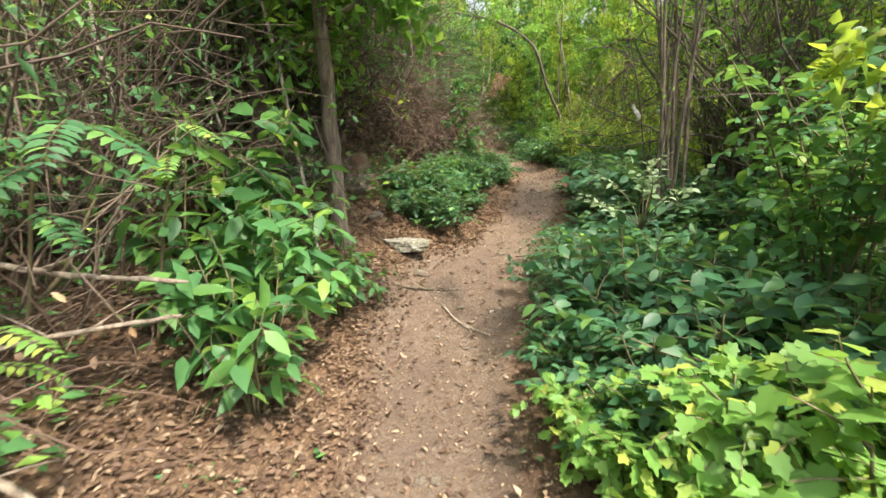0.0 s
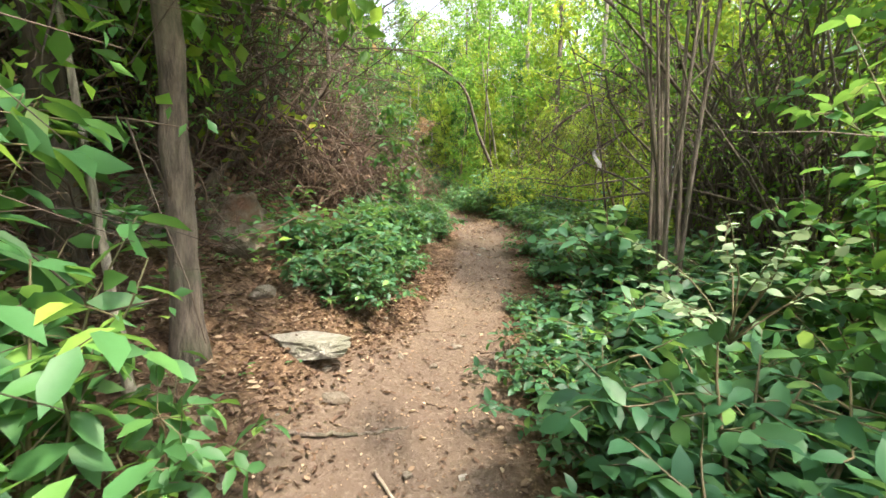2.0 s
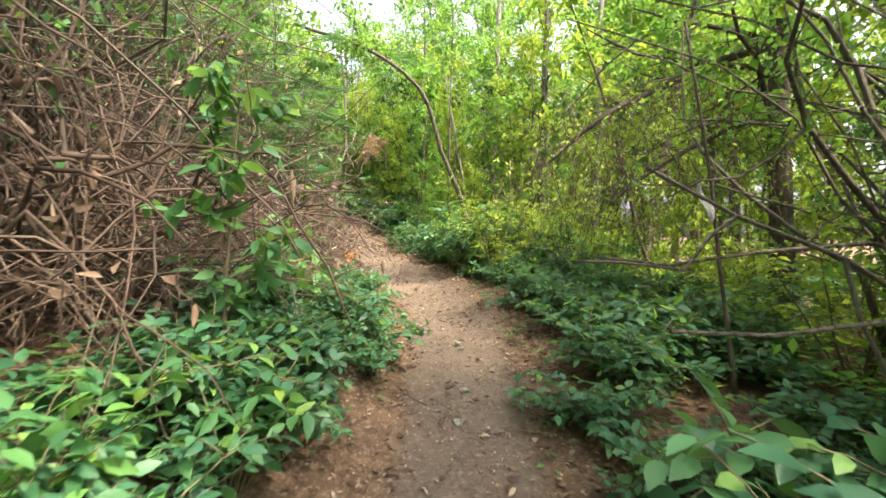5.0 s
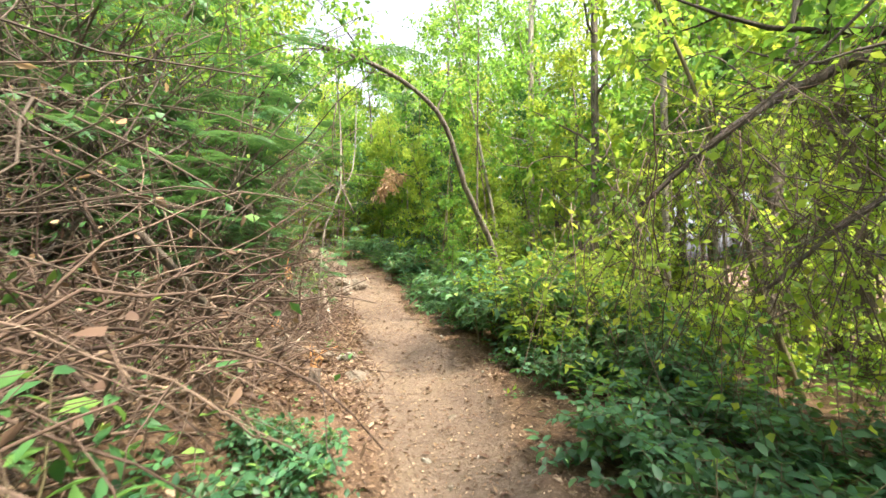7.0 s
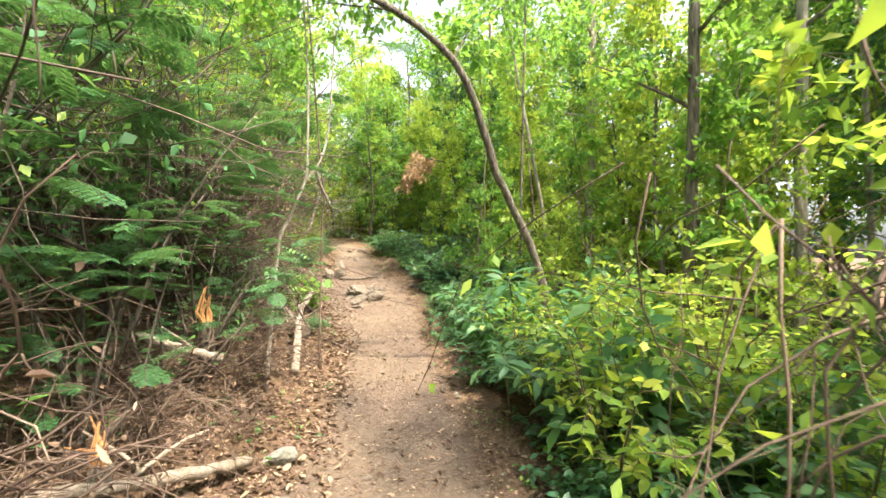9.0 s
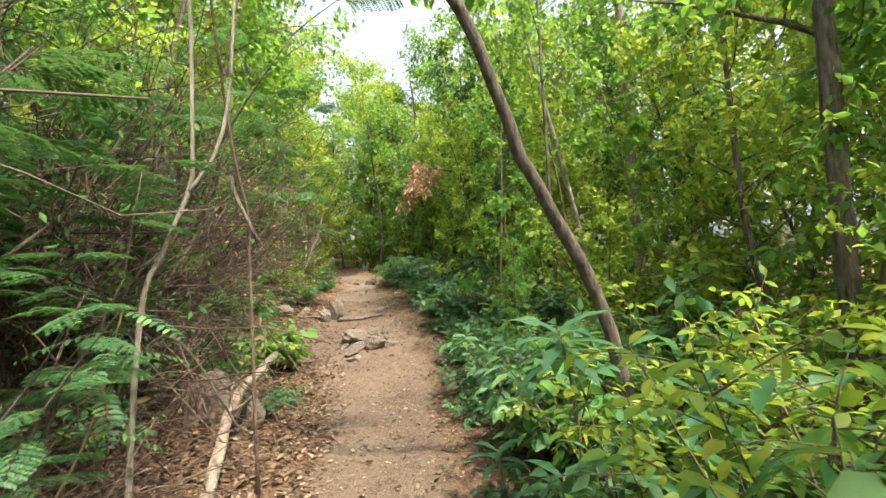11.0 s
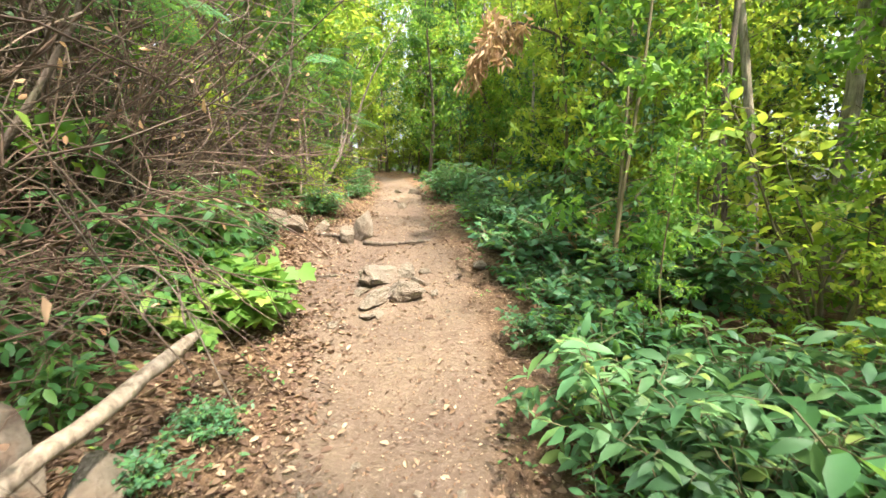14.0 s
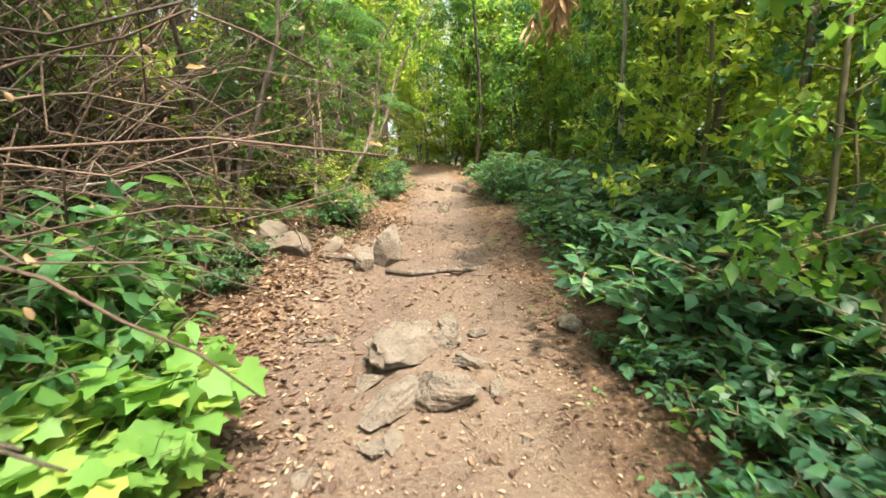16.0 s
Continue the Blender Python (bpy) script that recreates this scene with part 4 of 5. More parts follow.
UP = [(0.6, (0.6, 0.5, 0.6), 1.6), (0.66, (-0.7, 0.4, 0.5), 1.7), (0.72, (0.2, -0.9, 0.5), 1.6), (0.8, (-0.5, -0.6, 0.6), 1.7), (0.85, (0.8, 0, 0.6), 1.6), (0.95, (-0.3, 0.8, 0.8), 1.5), (0.98, (0.3, -0.3, 1), 1.4)]
# the extra limbs are added above the view to shade the start
SHADE_CROWN = UP + [(0.58, (1.0, -0.4, 0.5), 2.2), (0.64, (0.9, 0.6, 0.45), 2.2), (0.7, (0.6, -1.0, 0.4), 2.4), (0.76, (1.0, 0.1, 0.5), 2.4), (0.82, (0.2, 1.0, 0.5), 2.2), (0.88, (0.7, -0.7, 0.5), 2.2)]
single_tree(1, "tree", "straight grey-brown tree trunk beside the trail", [gz(-0.88, 4.32, -.1), (-0.91, 4.3, 1.6), (-0.97, 4.26, 3.2), (-1.15, 4.2, 7.0)], (0.077, 0.045), M_BARK, SHADE_CROWN, 1.2, 110)
single_tree(2, "tree", "shaded dark brown tree trunk on the bank", [gz(-1.62, 4.65, -.1), (-1.63, 4.6, 1.6), (-1.7, 4.55, 3.2), (-1.95, 4.5, 7.0)], (0.11, 0.06), M_BARK_DARK, SHADE_CROWN, 1.2, 110)
single_tree(3, "leafy_vine", "thin pale woody vine with small leaf tufts", [gz(-0.98, 3.95), (-1.08, 3.98, 1.2), (-1.25, 4.05, 2.2), (-1.55, 4.1, 3.6)], (0.022, 0.012), M_BARK_PALE,
            [(0.4, (1, 0, -.2), 0.15), (0.55, (-.6, -1, 0), 0.15), (0.7, (1, 0.3, -0.1), 0.2), (0.85, (.5, -1, 0), 0.2)], 0.12, 7, 0.08, 0.035, M_BROAD, "vine", LANCE, sides=7)
for k, pts in enumerate([[gz(-2.1, 2.9), (-1.9, 3.1, 1.4), (-2.05, 3.2, 2.4), (-1.8, 3.3, 3.6)], [gz(-2.5, 3.4), (-2.3, 3.4, 1.6), (-2.6, 3.5, 2.6), (-2.3, 3.8, 3.8)],
                         [gz(-1.75, 3.9), (-1.6, 3.9, 1.3), (-1.8, 4.0, 2.2), (-1.35, 4.0, 3.2)], [gz(-2.7, 2.2), (-2.4, 2.4, 1.5), (-2.5, 2.7, 2.3), (-1.9, 2.9, 3.0)]]):
    single_tree(20 + k, "woody_vine", "bare pale twisting vine hanging in the thicket", pts, (0.016, 0.009), M_BARK_PALE, category="vine", sides=6)
# gnarled stems over the outcrop
for k, (pts, r) in enumerate([([gz(-1.38, 5.95, -.1), (-1.36, 6.0, 1.55), (-1.13, 6.2, 1.87), (-0.69, 6.3, 2.08), (-0.5, 6.4, 2.4), (-0.37, 6.5, 2.8), (-0.5, 6.6, 3.5)], 0.05),
                              ([gz(-1.3, 6.0, -.1), (-1.3, 6.05, 1.6), (-1.06, 6.2, 2.1), (-0.94, 6.4, 2.5), (-1.2, 6.5, 3.3)], 0.045),
                              ([gz(-1.36, 5.75, -.1), (-1.36, 5.8, 1.1), (-1.45, 5.8, 1.7), (-1.6, 5.8, 2.4), (-1.9, 5.9, 3.4)], 0.04),
                              ([gz(-1.5, 5.9, -.1), (-1.5, 6.0, 1.6), (-1.3, 6.1, 2.6), (-0.98, 6.3, 3.2), (-0.29, 6.6, 3.05), (0.05, 6.7, 2.95)], 0.04)]):
    single_tree(30 + k, "gnarled_stem", "crooked dark bare stem arching over the rocks", pts, (r, r * 0.35), M_BARK_DARK,
                [(0.7, (0.5, -0.3, 0.3), 0.6), (0.85, (0.2, 0.4, 0.6), 0.6), (0.98, (0.6, 0.2, -0.1), 0.5)], 0.35, 3, 0.06, 0.03, M_CANOPY, sides=8)
# upright stems of the big shrub at the bend
stem_rng = np.random.default_rng(500)
for k in range(11):
    x, y = 2.3 + 0.06 * k + stem_rng.normal(0, 0.05), 5.15 + 0.07 * k + stem_rng.normal(0, 0.12)
    lean_x, lean_y, r0 = stem_rng.normal(0, 0.14), stem_rng.normal(0, 0.12), stem_rng.uniform(0.013, 0.034)
    single_tree(510 + k, "bare_stem", "upright brown stem in a clump at the bend", [gz(x, y, -.05), gz(x + lean_x * .3, y + lean_y * .3, 1.0), gz(x + lean_x * .8, y + lean_y, 2.0), gz(x + lean_x * 1.8, y + lean_y * 1.6, 3.3)], (r0, r0 * 0.5), M_BARK,
                [(0.85, (lean_x * 3, -0.4, 0.4), 0.6), (0.95, (-lean_x * 3, 0.2, 0.6), 0.6)] if k % 3 == 0 else (), 0.4, 14, 0.06, 0.035, M_YELLOW, "stem", sides=7, steps=14)
# sapling behind the bush
single_tree(40, "leafy_sapling", "young sapling with large bright oval leaves", [gz(0.28, 7.3), (0.27, 7.35, 1.5), (0.3, 7.38, 2.1), (0.33, 7.4, 2.55)], (0.012, 0.005), M_STEM,
            [(0.5, (1, -.3, .3), 0.35), (0.6, (-1, -.2, .2), 0.3), (0.7, (0.3, -1, .2), 0.35), (0.8, (-.6, .6, .3), 0.3), (0.92, (.7, .3, .4), 0.25), (0.98, (-.5, -.5, .6), .25)], 0.16, 6, 0.11, 0.05, M_BROAD, "sapling", OVAL, sides=6)
# tree with the low dead branch
single_tree(41, "tree", "dark tree leaning over the trail's outer side", [gz(5.45, 8.8, -.1), (5.4, 8.85, 2.5), (5.5, 9.0, 4.2), (5.6, 9.2, 7.5)], (0.13, 0.07), M_BARK_DARK,
            [(0.5, (-1, -.4, 0.35), 2.2), (0.6, (-1, 0.3, 0.3), 2.2), (0.7, (-.6, -.8, 0.3), 2.2), (0.8, (-.9, .6, 0.4), 2.2)] + UP, 0.9, 55, 0.10, 0.06)
low_branch = [(5.5, 9.0, 4.1), (4.8, 9.35, 3.8), (4.18, 9.5, 3.5), (3.55, 9.3, 3.18), (3.04, 9.55, 2.7)]
single_tree(42, "dead_branch", "dark bare branch reaching low towards the trail", low_branch, (0.055, 0.015), M_BARK_DARK,
            [(0.6, (-.6, .6, -.3), 0.6), (0.8, (-.3, .7, -.4), 0.5), (0.35, (-.3, .6, .2), 0.9), (0.45, (-.4, .8, .5), 0.9)], 0.5, 3, 0.05, 0.03, M_YELLOW, "branch")
single_tree(43, "dead_branch", "second dark branch crossing above the dead twigs", [(5.5, 9.0, 3.2), (4.6, 8.7, 3.0), (3.9, 8.9, 2.6), (3.4, 9.0, 2.2)], (0.035, 0.01), M_BARK_DARK,
            [(0.5, (-.3, .7, -.4), .6)], 0.5, 3, 0.05, 0.03, M_YELLOW, "branch")


def hanging_twigs(seed, label, line, count, drop, spread_by, material, leaves):
    rng = np.random.default_rng(seed)
    wood, green = Geo(), Geo()
    line = smooth_line(line, 20)
    for k in range(count):
        at = line[rng.integers(2, 20)] + rng.normal(0, spread_by, 3) * (1, 1, 0.4)
        t = bend(rng, at, rng.normal(0, 0.5, 3) + (0, 0, -0.8), drop * rng.uniform(0.4, 1.1), 7, 0.22, 0.10)
        t[:, 2] = np.maximum(t[:, 2], ground_z(t[:, 0], t[:, 1]) + 0.05)
        r = rng.uniform(0.002, 0.005)
        add_tube(wood, t, (r, r * 0.4), 3)
        for j in range(2):
            s = bend(rng, t[rng.integers(1, 7)], rng.normal(0, 1, 3), drop * rng.uniform(0.1, 0.3), 3, 0.25, 0.05)
            add_tube(wood, s, (r * 0.6, r * 0.3), 3)
        n = leaves
        add_leaves(green, t[rng.integers(1, 8, n)] + rng.normal(0, 0.03, (n, 3)), rng.normal(0, 1, (n, 3)) + (0, 0, -.6), rng.normal(0, 1, (n, 3)), rng.uniform(.04, .08, n), rng.uniform(.025, .045, n), DIAMOND)
    ob = thing("hanging_twigs", label, "twigs")
    part("twig_tangle", wood.mesh("twig_tangle", material), ob, kind="stuff")
    part("foliage", green.mesh("foliage", M_YELLOW), ob, kind="stuff")


hanging_twigs(51, "curtain of thin dead twigs hanging from the branch", low_branch, 230, 1.5, 0.36, M_TWIG, 4)
hanging_twigs(52, "tangle of brown twigs at the slope's edge", [(5.0, 8.4, 3.0), (4.2, 8.8, 2.7), (3.6, 9.3, 2.4)], 200, 1.3, 0.45, M_TWIG, 5)

# trees of the second stretch
single_tree(61, "leaning_tree", "slender brown tree leaning across above the trail", [gz(3.62, 13.9, -.1), (3.33, 13.78, 2.6), (2.84, 13.52, 3.55), (2.36, 13.2, 4.55), (1.4, 13.0, 5.1), (0.2, 12.8, 5.3)], (0.052, 0.025), M_BARK,
            [(0.6, (0.3, .6, .7), 1.0), (0.72, (-.6, .6, .6), 1.2), (0.8, (-.6, -.7, .2), 1.2), (0.9, (-.7, .6, .1), 1.2), (0.98, (-1, -.1, .2), 1.2), (0.85, (0.2, .9, .4), 1.2)], 0.75, 45, 0.10, 0.055, M_CANOPY)
single_tree(62, "pole_tree", "straight slim grey tree on the lower slope", [gz(5.12, 13.8, -.1), (5.1, 13.8, 2.6), (5.14, 13.78, 4.6), (5.2, 13.8, 9.0)], (0.085, 0.05), M_BARK, UP)
single_tree(63, "tree", "pale trunk of a tall tree below the trail", [gz(6.44, 13.8, -.1), (6.44, 13.8, 3.0), (6.5, 13.8, 9.0)], (0.075, 0.05), M_BARK_PALE, UP)
single_tree(64, "tree", "stout pale trunk among yellow leaves", [gz(5.97, 18.8, -.1), (5.99, 18.83, 4.5), (6.1, 18.9, 10.0)], (0.10, 0.07), M_BARK_PALE, UP)
single_tree(65, "tree", "brown trunk with a limb of hanging dry leaves", [gz(3.9, 19.76, -.1), (3.88, 19.76, 4.2), (3.8, 19.8, 9.5)], (0.045, 0.03), M_BARK, UP)
single_tree(66, "pole_tree", "thin pale sapling trunk beside the rise", [gz(2.8, 21.74, -.1), (2.78, 21.74, 4.2), (2.72, 21.8, 8.5)], (0.036, 0.02), M_BARK_PALE, UP)
single_tree(67, "pole_tree", "thin dark sapling trunk among bright leaves", [gz(4.12, 17.7, -.1), (4.12, 17.7, 4.0), (4.2, 17.7, 8.5)], (0.03, 0.02), M_BARK, UP)
single_tree(68, "leaning_tree", "thick brown tree leaning over the outer slope", [gz(5.4, 11.0, -.1), (5.9, 11.3, 2.6), (6.6, 11.7, 4.4), (7.4, 12.0, 7.0)], (0.085, 0.055), M_BARK, UP)
rng = np.random.default_rng(70)
wood, green = Geo(), Geo()
add_tube(wood, smooth_line([(3.88, 19.76, 4.3), (3.0, 19.3, 4.75), (2.3, 18.9, 4.85)], 8), (0.022, 0.014), 6)
for at, way in [((2.45, 19.0, 4.85), (-1.0, -0.35, 0.05)), ((2.3, 18.9, 4.85), (-0.7, 0.3, 0.1))]:
    add_crown(rng, wood, green, at, way, 0.8, 0.012, 0.5, 26, 0.14, 0.028, 11, CURLED, 0.22)
ob = thing("dry_foliage", "drooping tan clusters of dead leaves on a limb", "dead leaves")
part("branchwork", wood.mesh("branchwork", M_BARK), ob, kind="stuff")
part("foliage", green.mesh("foliage", M_DRY), ob, kind="stuff")
for k, (x, y, h) in enumerate([(3.35, 18.7, 1.0), (3.75, 19.2, 1.1), (3.1, 18.2, .75)]):
    wood, green = Geo(), Geo()
    for j in range(5):
        a = j * 1.26 + k
        add_crown(rng, wood, green, gz(x, y, 0.1), (math.cos(a) * .5, math.sin(a) * .5, 1), h, 0.007, 0.25, 14, 0.085, 0.03, 6, CURLED, 0.14)
    ob = thing("withered_shrub", "withered shrub with hanging tan leaves among green ones", "shrub")
    part("stem_tangle", wood.mesh("stem_tangle", M_TWIG), ob, kind="stuff")
    part("foliage", green.mesh("foliage", M_DRY), ob, kind="stuff")
# pale forked stems and broken stubs on the bank
single_tree(71, "forked_stem", "pale smooth forked stem growing from the bank", [gz(0.72, 12.9, -.05), (0.8, 12.94, 2.7), (0.9, 12.98, 3.03), (1.0, 13.04, 3.35), (1.02, 13.05, 3.6), (1.0, 13.1, 4.4), (0.9, 13.2, 5.4)], (0.014, 0.009), M_BARK_PALE,
            [(0.97, (-.3, -.3, 1), .8), (0.85, (-.5, .3, 1), .7)], 0.4, 8, 0.07, 0.04, M_CANOPY, sides=8)
single_tree(74, "forked_stem", "side prong of the pale forked stem", [(1.0, 13.04, 3.34), (1.06, 13.05, 3.42), (1.14, 13.06, 3.56), (1.2, 13.1, 3.9), (1.22, 13.2, 4.8)], (0.011, 0.008), M_BARK_PALE,
            [(0.97, (.3, -.3, 1), .8)], 0.4, 8, 0.07, 0.04, M_CANOPY, sides=8)
single_tree(72, "bare_stem", "reddish bare stem rising out of brushwood", [gz(1.0, 13.75, -.05), (1.02, 13.7, 2.9), (1.06, 13.6, 3.3), (1.04, 13.5, 3.6), (1.0, 13.4, 4.3), (0.9, 13.4, 5.4)], (0.011, 0.008), M_TORN_BARK,
            [(0.97, (.3, -.3, 1), .8)], 0.4, 8, 0.07, 0.04, M_CANOPY, sides=8)
single_tree(73, "broken_stub", "grey broken dead stub tilted in the thicket", [(1.0, 13.5, 3.52), (1.04, 13.48, 3.4), (1.12, 13.45, 3.24), (1.18, 13.45, 3.1)], (0.015, 0.011), M_BARK, category="dead wood", sides=7, steps=8)
for k, (x, y, h) in enumerate([(-1.62, 21.75, 1.75), (-1.52, 21.8, 1.9), (-1.8, 22.3, 1.3)]):
    single_tree(75 + k, "standing_deadwood", "thin bleached dead stem standing upright", [gz(x, y), gz(x + .02, y, h * .5), gz(x - .03, y, h)], (0.022, 0.014), M_DEADWOOD, category="dead wood", sides=6, steps=8)


# ---------------------------------------------------------------- fallen wood
def fallen(seed, name, label, points, r, material, stubs=3):
    rng = np.random.default_rng(seed)
    line = smooth_line(points, 18)
    line[1:-1] += rng.normal(0, r * 0.16, (16, 3))
    body, rest = Geo(), Geo()
    size = np.linspace(r, r * 0.75, 18) * (1 + rng.normal(0, 0.07, 18))
    size[-1] *= 0.55
    add_tube(body, line, size, 9)
    ob = thing(name, label, "dead wood")
    part("stem", body.mesh("stem", material), ob)
    for k in range(stubs):
        g = Geo()
        at = line[rng.integers(3, 15)]
        add_tube(g, bend(rng, at, rng.normal(0, 1, 3) + (0, 0, 0.6), rng.uniform(0.15, 0.45), 4, 0.12), (r * 0.4, r * 0.15), 5)
        part("side_branch", g.mesh("side_branch", material), ob)


fallen(81, "log", "long weathered pale log lying along the bank", [gz(0.86, 13.3, .06), (0.70, 14.07, 1.97), (0.6, 14.8, 2.07), (0.53, 15.45, 2.14)], 0.042, M_DEADWOOD, 2)
fallen(82, "log", "pale fallen branch across the litter", [gz(1.0, 11.75, .08), gz(0.8, 11.3, .14), gz(0.55, 10.75, .14), gz(.2, 10.3, .1)], 0.034, M_DEADWOOD)
fallen(83, "fallen_branch", "bare fallen branch resting on brushwood", [(0.68, 12.12, 1.96), (0.45, 12.0, 2.06), (0.24, 11.9, 2.17)], 0.03, M_DEADWOOD)
fallen(84, "leaning_deadwood", "grey dead trunk leaning out of the dry bank", [gz(0.58, 10.55, .0), (0.49, 10.17, 1.83), (0.4, 9.8, 2.12), (0.27, 9.32, 2.5)], 0.03, M_BARK, 5)
fallen(85, "fallen_branch", "thin grey branch leaning in the dry bank", [(-0.5, 8.0, 2.6), (0.1, 8.3, 2.0), (0.6, 8.6, 1.3)], 0.013, M_BARK, 3)
fallen(86, "fallen_branch", "pale dead branches jutting from the undergrowth", [(-1.9, 2.1, 0.98), (-1.45, 2.05, 0.92), (-1.0, 2.15, 0.86)], 0.014, M_DEADWOOD, 3)
fallen(87, "fallen_branch", "thin dead branch low over the litter", [(-1.9, 1.75, 0.62), (-1.4, 1.85, 0.72), (-0.95, 2.0, 0.76)], 0.012, M_DEADWOOD, 3)
fallen(88, "fallen_branch", "curved dead branch on brown leaf litter", [gz(-1.6, 1.5, .2), gz(-1.15, 1.5, .12), gz(-1.0, 1.25, .05)], 0.016, M_DEADWOOD, 1)
fallen(89, "fallen_branch", "grey twig lying across the trail", [gz(0.05, 3.9, .02), gz(0.2, 3.65, .02), gz(0.42, 3.5, .02)], 0.008, M_DEADWOOD, 1)
fallen(90, "fallen_branch", "dead branch poking out of leaves", [(-1.3, 16.6, 2.35), (-0.9, 16.7, 2.25), (-0.45, 16.6, 2.2)], 0.014, M_DEADWOOD, 2)
fallen(91, "fallen_branch", "bare dead branch leaning in the thicket", [(-1.3, 17.3, 2.95), (-0.9, 17.4, 2.98), (-0.5, 17.4, 3.02)], 0.012, M_DEADWOOD, 2)
fallen(92, "fallen_branch", "forked dead twig on the green slope", [gz(2.3, 18.4, .25), gz(2.6, 18.5, .35), gz(2.8, 18.9, .2)], 0.012, M_DEADWOOD, 2)
for k in range(12):
    r2 = np.random.default_rng(300 + k)
    y0 = r2.uniform(13.2, 17.5)
    x0 = trail_at(y0)[0] - r2.uniform(1.2, 2.4)
    z0 = ground_z(x0, y0)
    fallen(310 + k, "fallen_branch", "thin dry branch tangled in the brushwood bank", [(x0, y0, z0 + r2.uniform(.2, .9)), (x0 + .3, y0 + r2.uniform(-.3, .3), z0 + r2.uniform(.2, .8)), (x0 + .7, y0 + r2.uniform(-.5, .5), z0 + .1)], r2.uniform(.005, .011), M_BARK, 3)


def torn_stump(x, y, z, h, seed):
    rng = np.random.default_rng(seed)
    ob = thing("torn_stump", "splintered stump showing fresh orange wood", "stump")
    g = Geo()
    add_tube(g, [(x, y, z - 0.3), (x, y, z), (x + .01, y, z + h * .35)], (0.05, 0.045), 8)
    part("base", g.mesh("base", M_BARK), ob)
    for k in range(5):
        g = Geo()
        a = k * 1.3
        p = np.array((x + math.cos(a) * .02, y + math.sin(a) * .02, z + h * .2))
        add_tube(g, [p, p + (rng.normal(0, .02), rng.normal(0, .02), h * rng.uniform(.3, .5)), p + (rng.normal(0, .05), rng.normal(0, .05), h * rng.uniform(.6, 1.0))], (0.018, 0.003), 5)
        part("splinter", g.mesh("splinter", M_TORN, False), ob, "torn orange wood splinter")


torn_stump(0.49, 12.3, 2.08, 0.3, 1)
torn_stump(0.6, 11.05, 1.65, 0.25, 2)
torn_stump(0.95, 10.5, 1.5, 0.22, 3)


# ---------------------------------------------------------------- stones
def stone(seed, x, y, size, turn, material, label, sink=0.3, z=None, name="stone", fine=4, rough=0.12):
    """A cleft block: a ball cut by several planes, then roughened."""
    rng = np.random.default_rng(seed)
    bm = bmesh.new()
    bmesh.ops.create_icosphere(bm, subdivisions=fine, radius=1)
    cuts = [(unit(rng.normal(0, 1, 3)), rng.uniform(0.42, 0.78)) for _ in range(13)]
    for v in bm.verts:
        p = np.array(v.co)
        for _ in range(2):
            for n, d in cuts:
                over = p @ n - d
                if over > 0:
                    p = p - n * over
        q = Vector(p) * 2.3 + Vector((seed, 0, 0))
        strata = noise.noise(Vector((q.x * 0.5, q.y * 0.5, q.z * 3.5)))
        p = p * (1.25 + rough * (0.5 * noise.noise(q * 1.4) + 0.35 * strata) + 0.4 * rough * noise.noise(q * 4.3) + 0.04 * noise.noise(q * 9))
        v.co = Vector(p * np.asarray(size))
    me = bpy.data.meshes.new(name)
    bm.to_mesh(me)
    bm.free()
    me.materials.append(material)
    ob = tagged(new(name, me), label, "stone")
    z = ground_z(x, y) if z is None else z
    ob.matrix_basis = pose(x, y, z + size[2] * (1 - 2 * sink) * 0.8, rng.normal(0, 7), rng.normal(0, 7), turn)
    return ob


stone(1, -0.36, 4.66, (0.27, 0.17, 0.085), -15, M_ROCK_PALE, "flat pale limestone slab beside the trail", 0.62, rough=0.25)
stone(2, -0.66, 5.0, (0.09, 0.07, 0.06), 30, M_ROCK, "small brown stone in leaf litter")
stone(3, -0.15, 4.35, (0.07, 0.05, 0.03), 10, M_ROCK, "small stone half sunk in soil")
stone(4, -1.18, 5.8, (0.46, 0.38, 0.54), 20, M_ROCK_RED, "rusty and pale limestone outcrop under crooked stems", 0.5, 1.18, rough=0.42)
stone(5, -1.72, 5.75, (0.36, 0.34, 0.42), 60, M_ROCK_RED, "weathered limestone block on the bank", 0.5, 1.12, rough=0.42)
stone(6, -1.6, 5.1, (0.30, 0.20, 0.18), 5, M_ROCK_PALE, "pale limestone lying behind the trunk", 0.4)
stone(7, -0.92, 5.55, (0.30, 0.22, 0.24), 75, M_ROCK_RED, "brown crumbling foot of the limestone outcrop", 0.4, rough=0.42)
PILE = "tan limestone block of a worn step in the trail"
for k, (x, y, sx, sy, sz, up) in enumerate([(1.20, 17.62, .20, .17, .13, .0), (0.95, 17.52, .20, .14, .08, .0), (0.92, 17.98, .24, .20, .12, .02), (0.72, 18.1, .13, .13, .10, .0), (0.88, 18.38, .13, .10, .08, .03),
                                            (1.12, 18.12, .09, .08, .09, .0), (1.08, 18.42, .08, .07, .07, .0), (1.5, 17.75, .13, .05, .04, 0), (0.9, 17.28, .10, .07, .03, 0), (0.68, 17.0, .05, .07, .03, 0), (1.32, 17.95, .10, .09, .06, 0), (0.74, 17.7, .10, .08, .05, 0), (1.02, 17.32, .08, .05, .04, 0), (0.78, 18.3, .09, .08, .07, 0), (1.3, 18.35, .07, .06, .05, 0), (1.95, 18.5, .12, .1, .06, 0)]):
    stone(20 + k, x, y, (sx, sy, sz), 40 * k, M_ROCK, PILE, 0.38, rough=0.3)
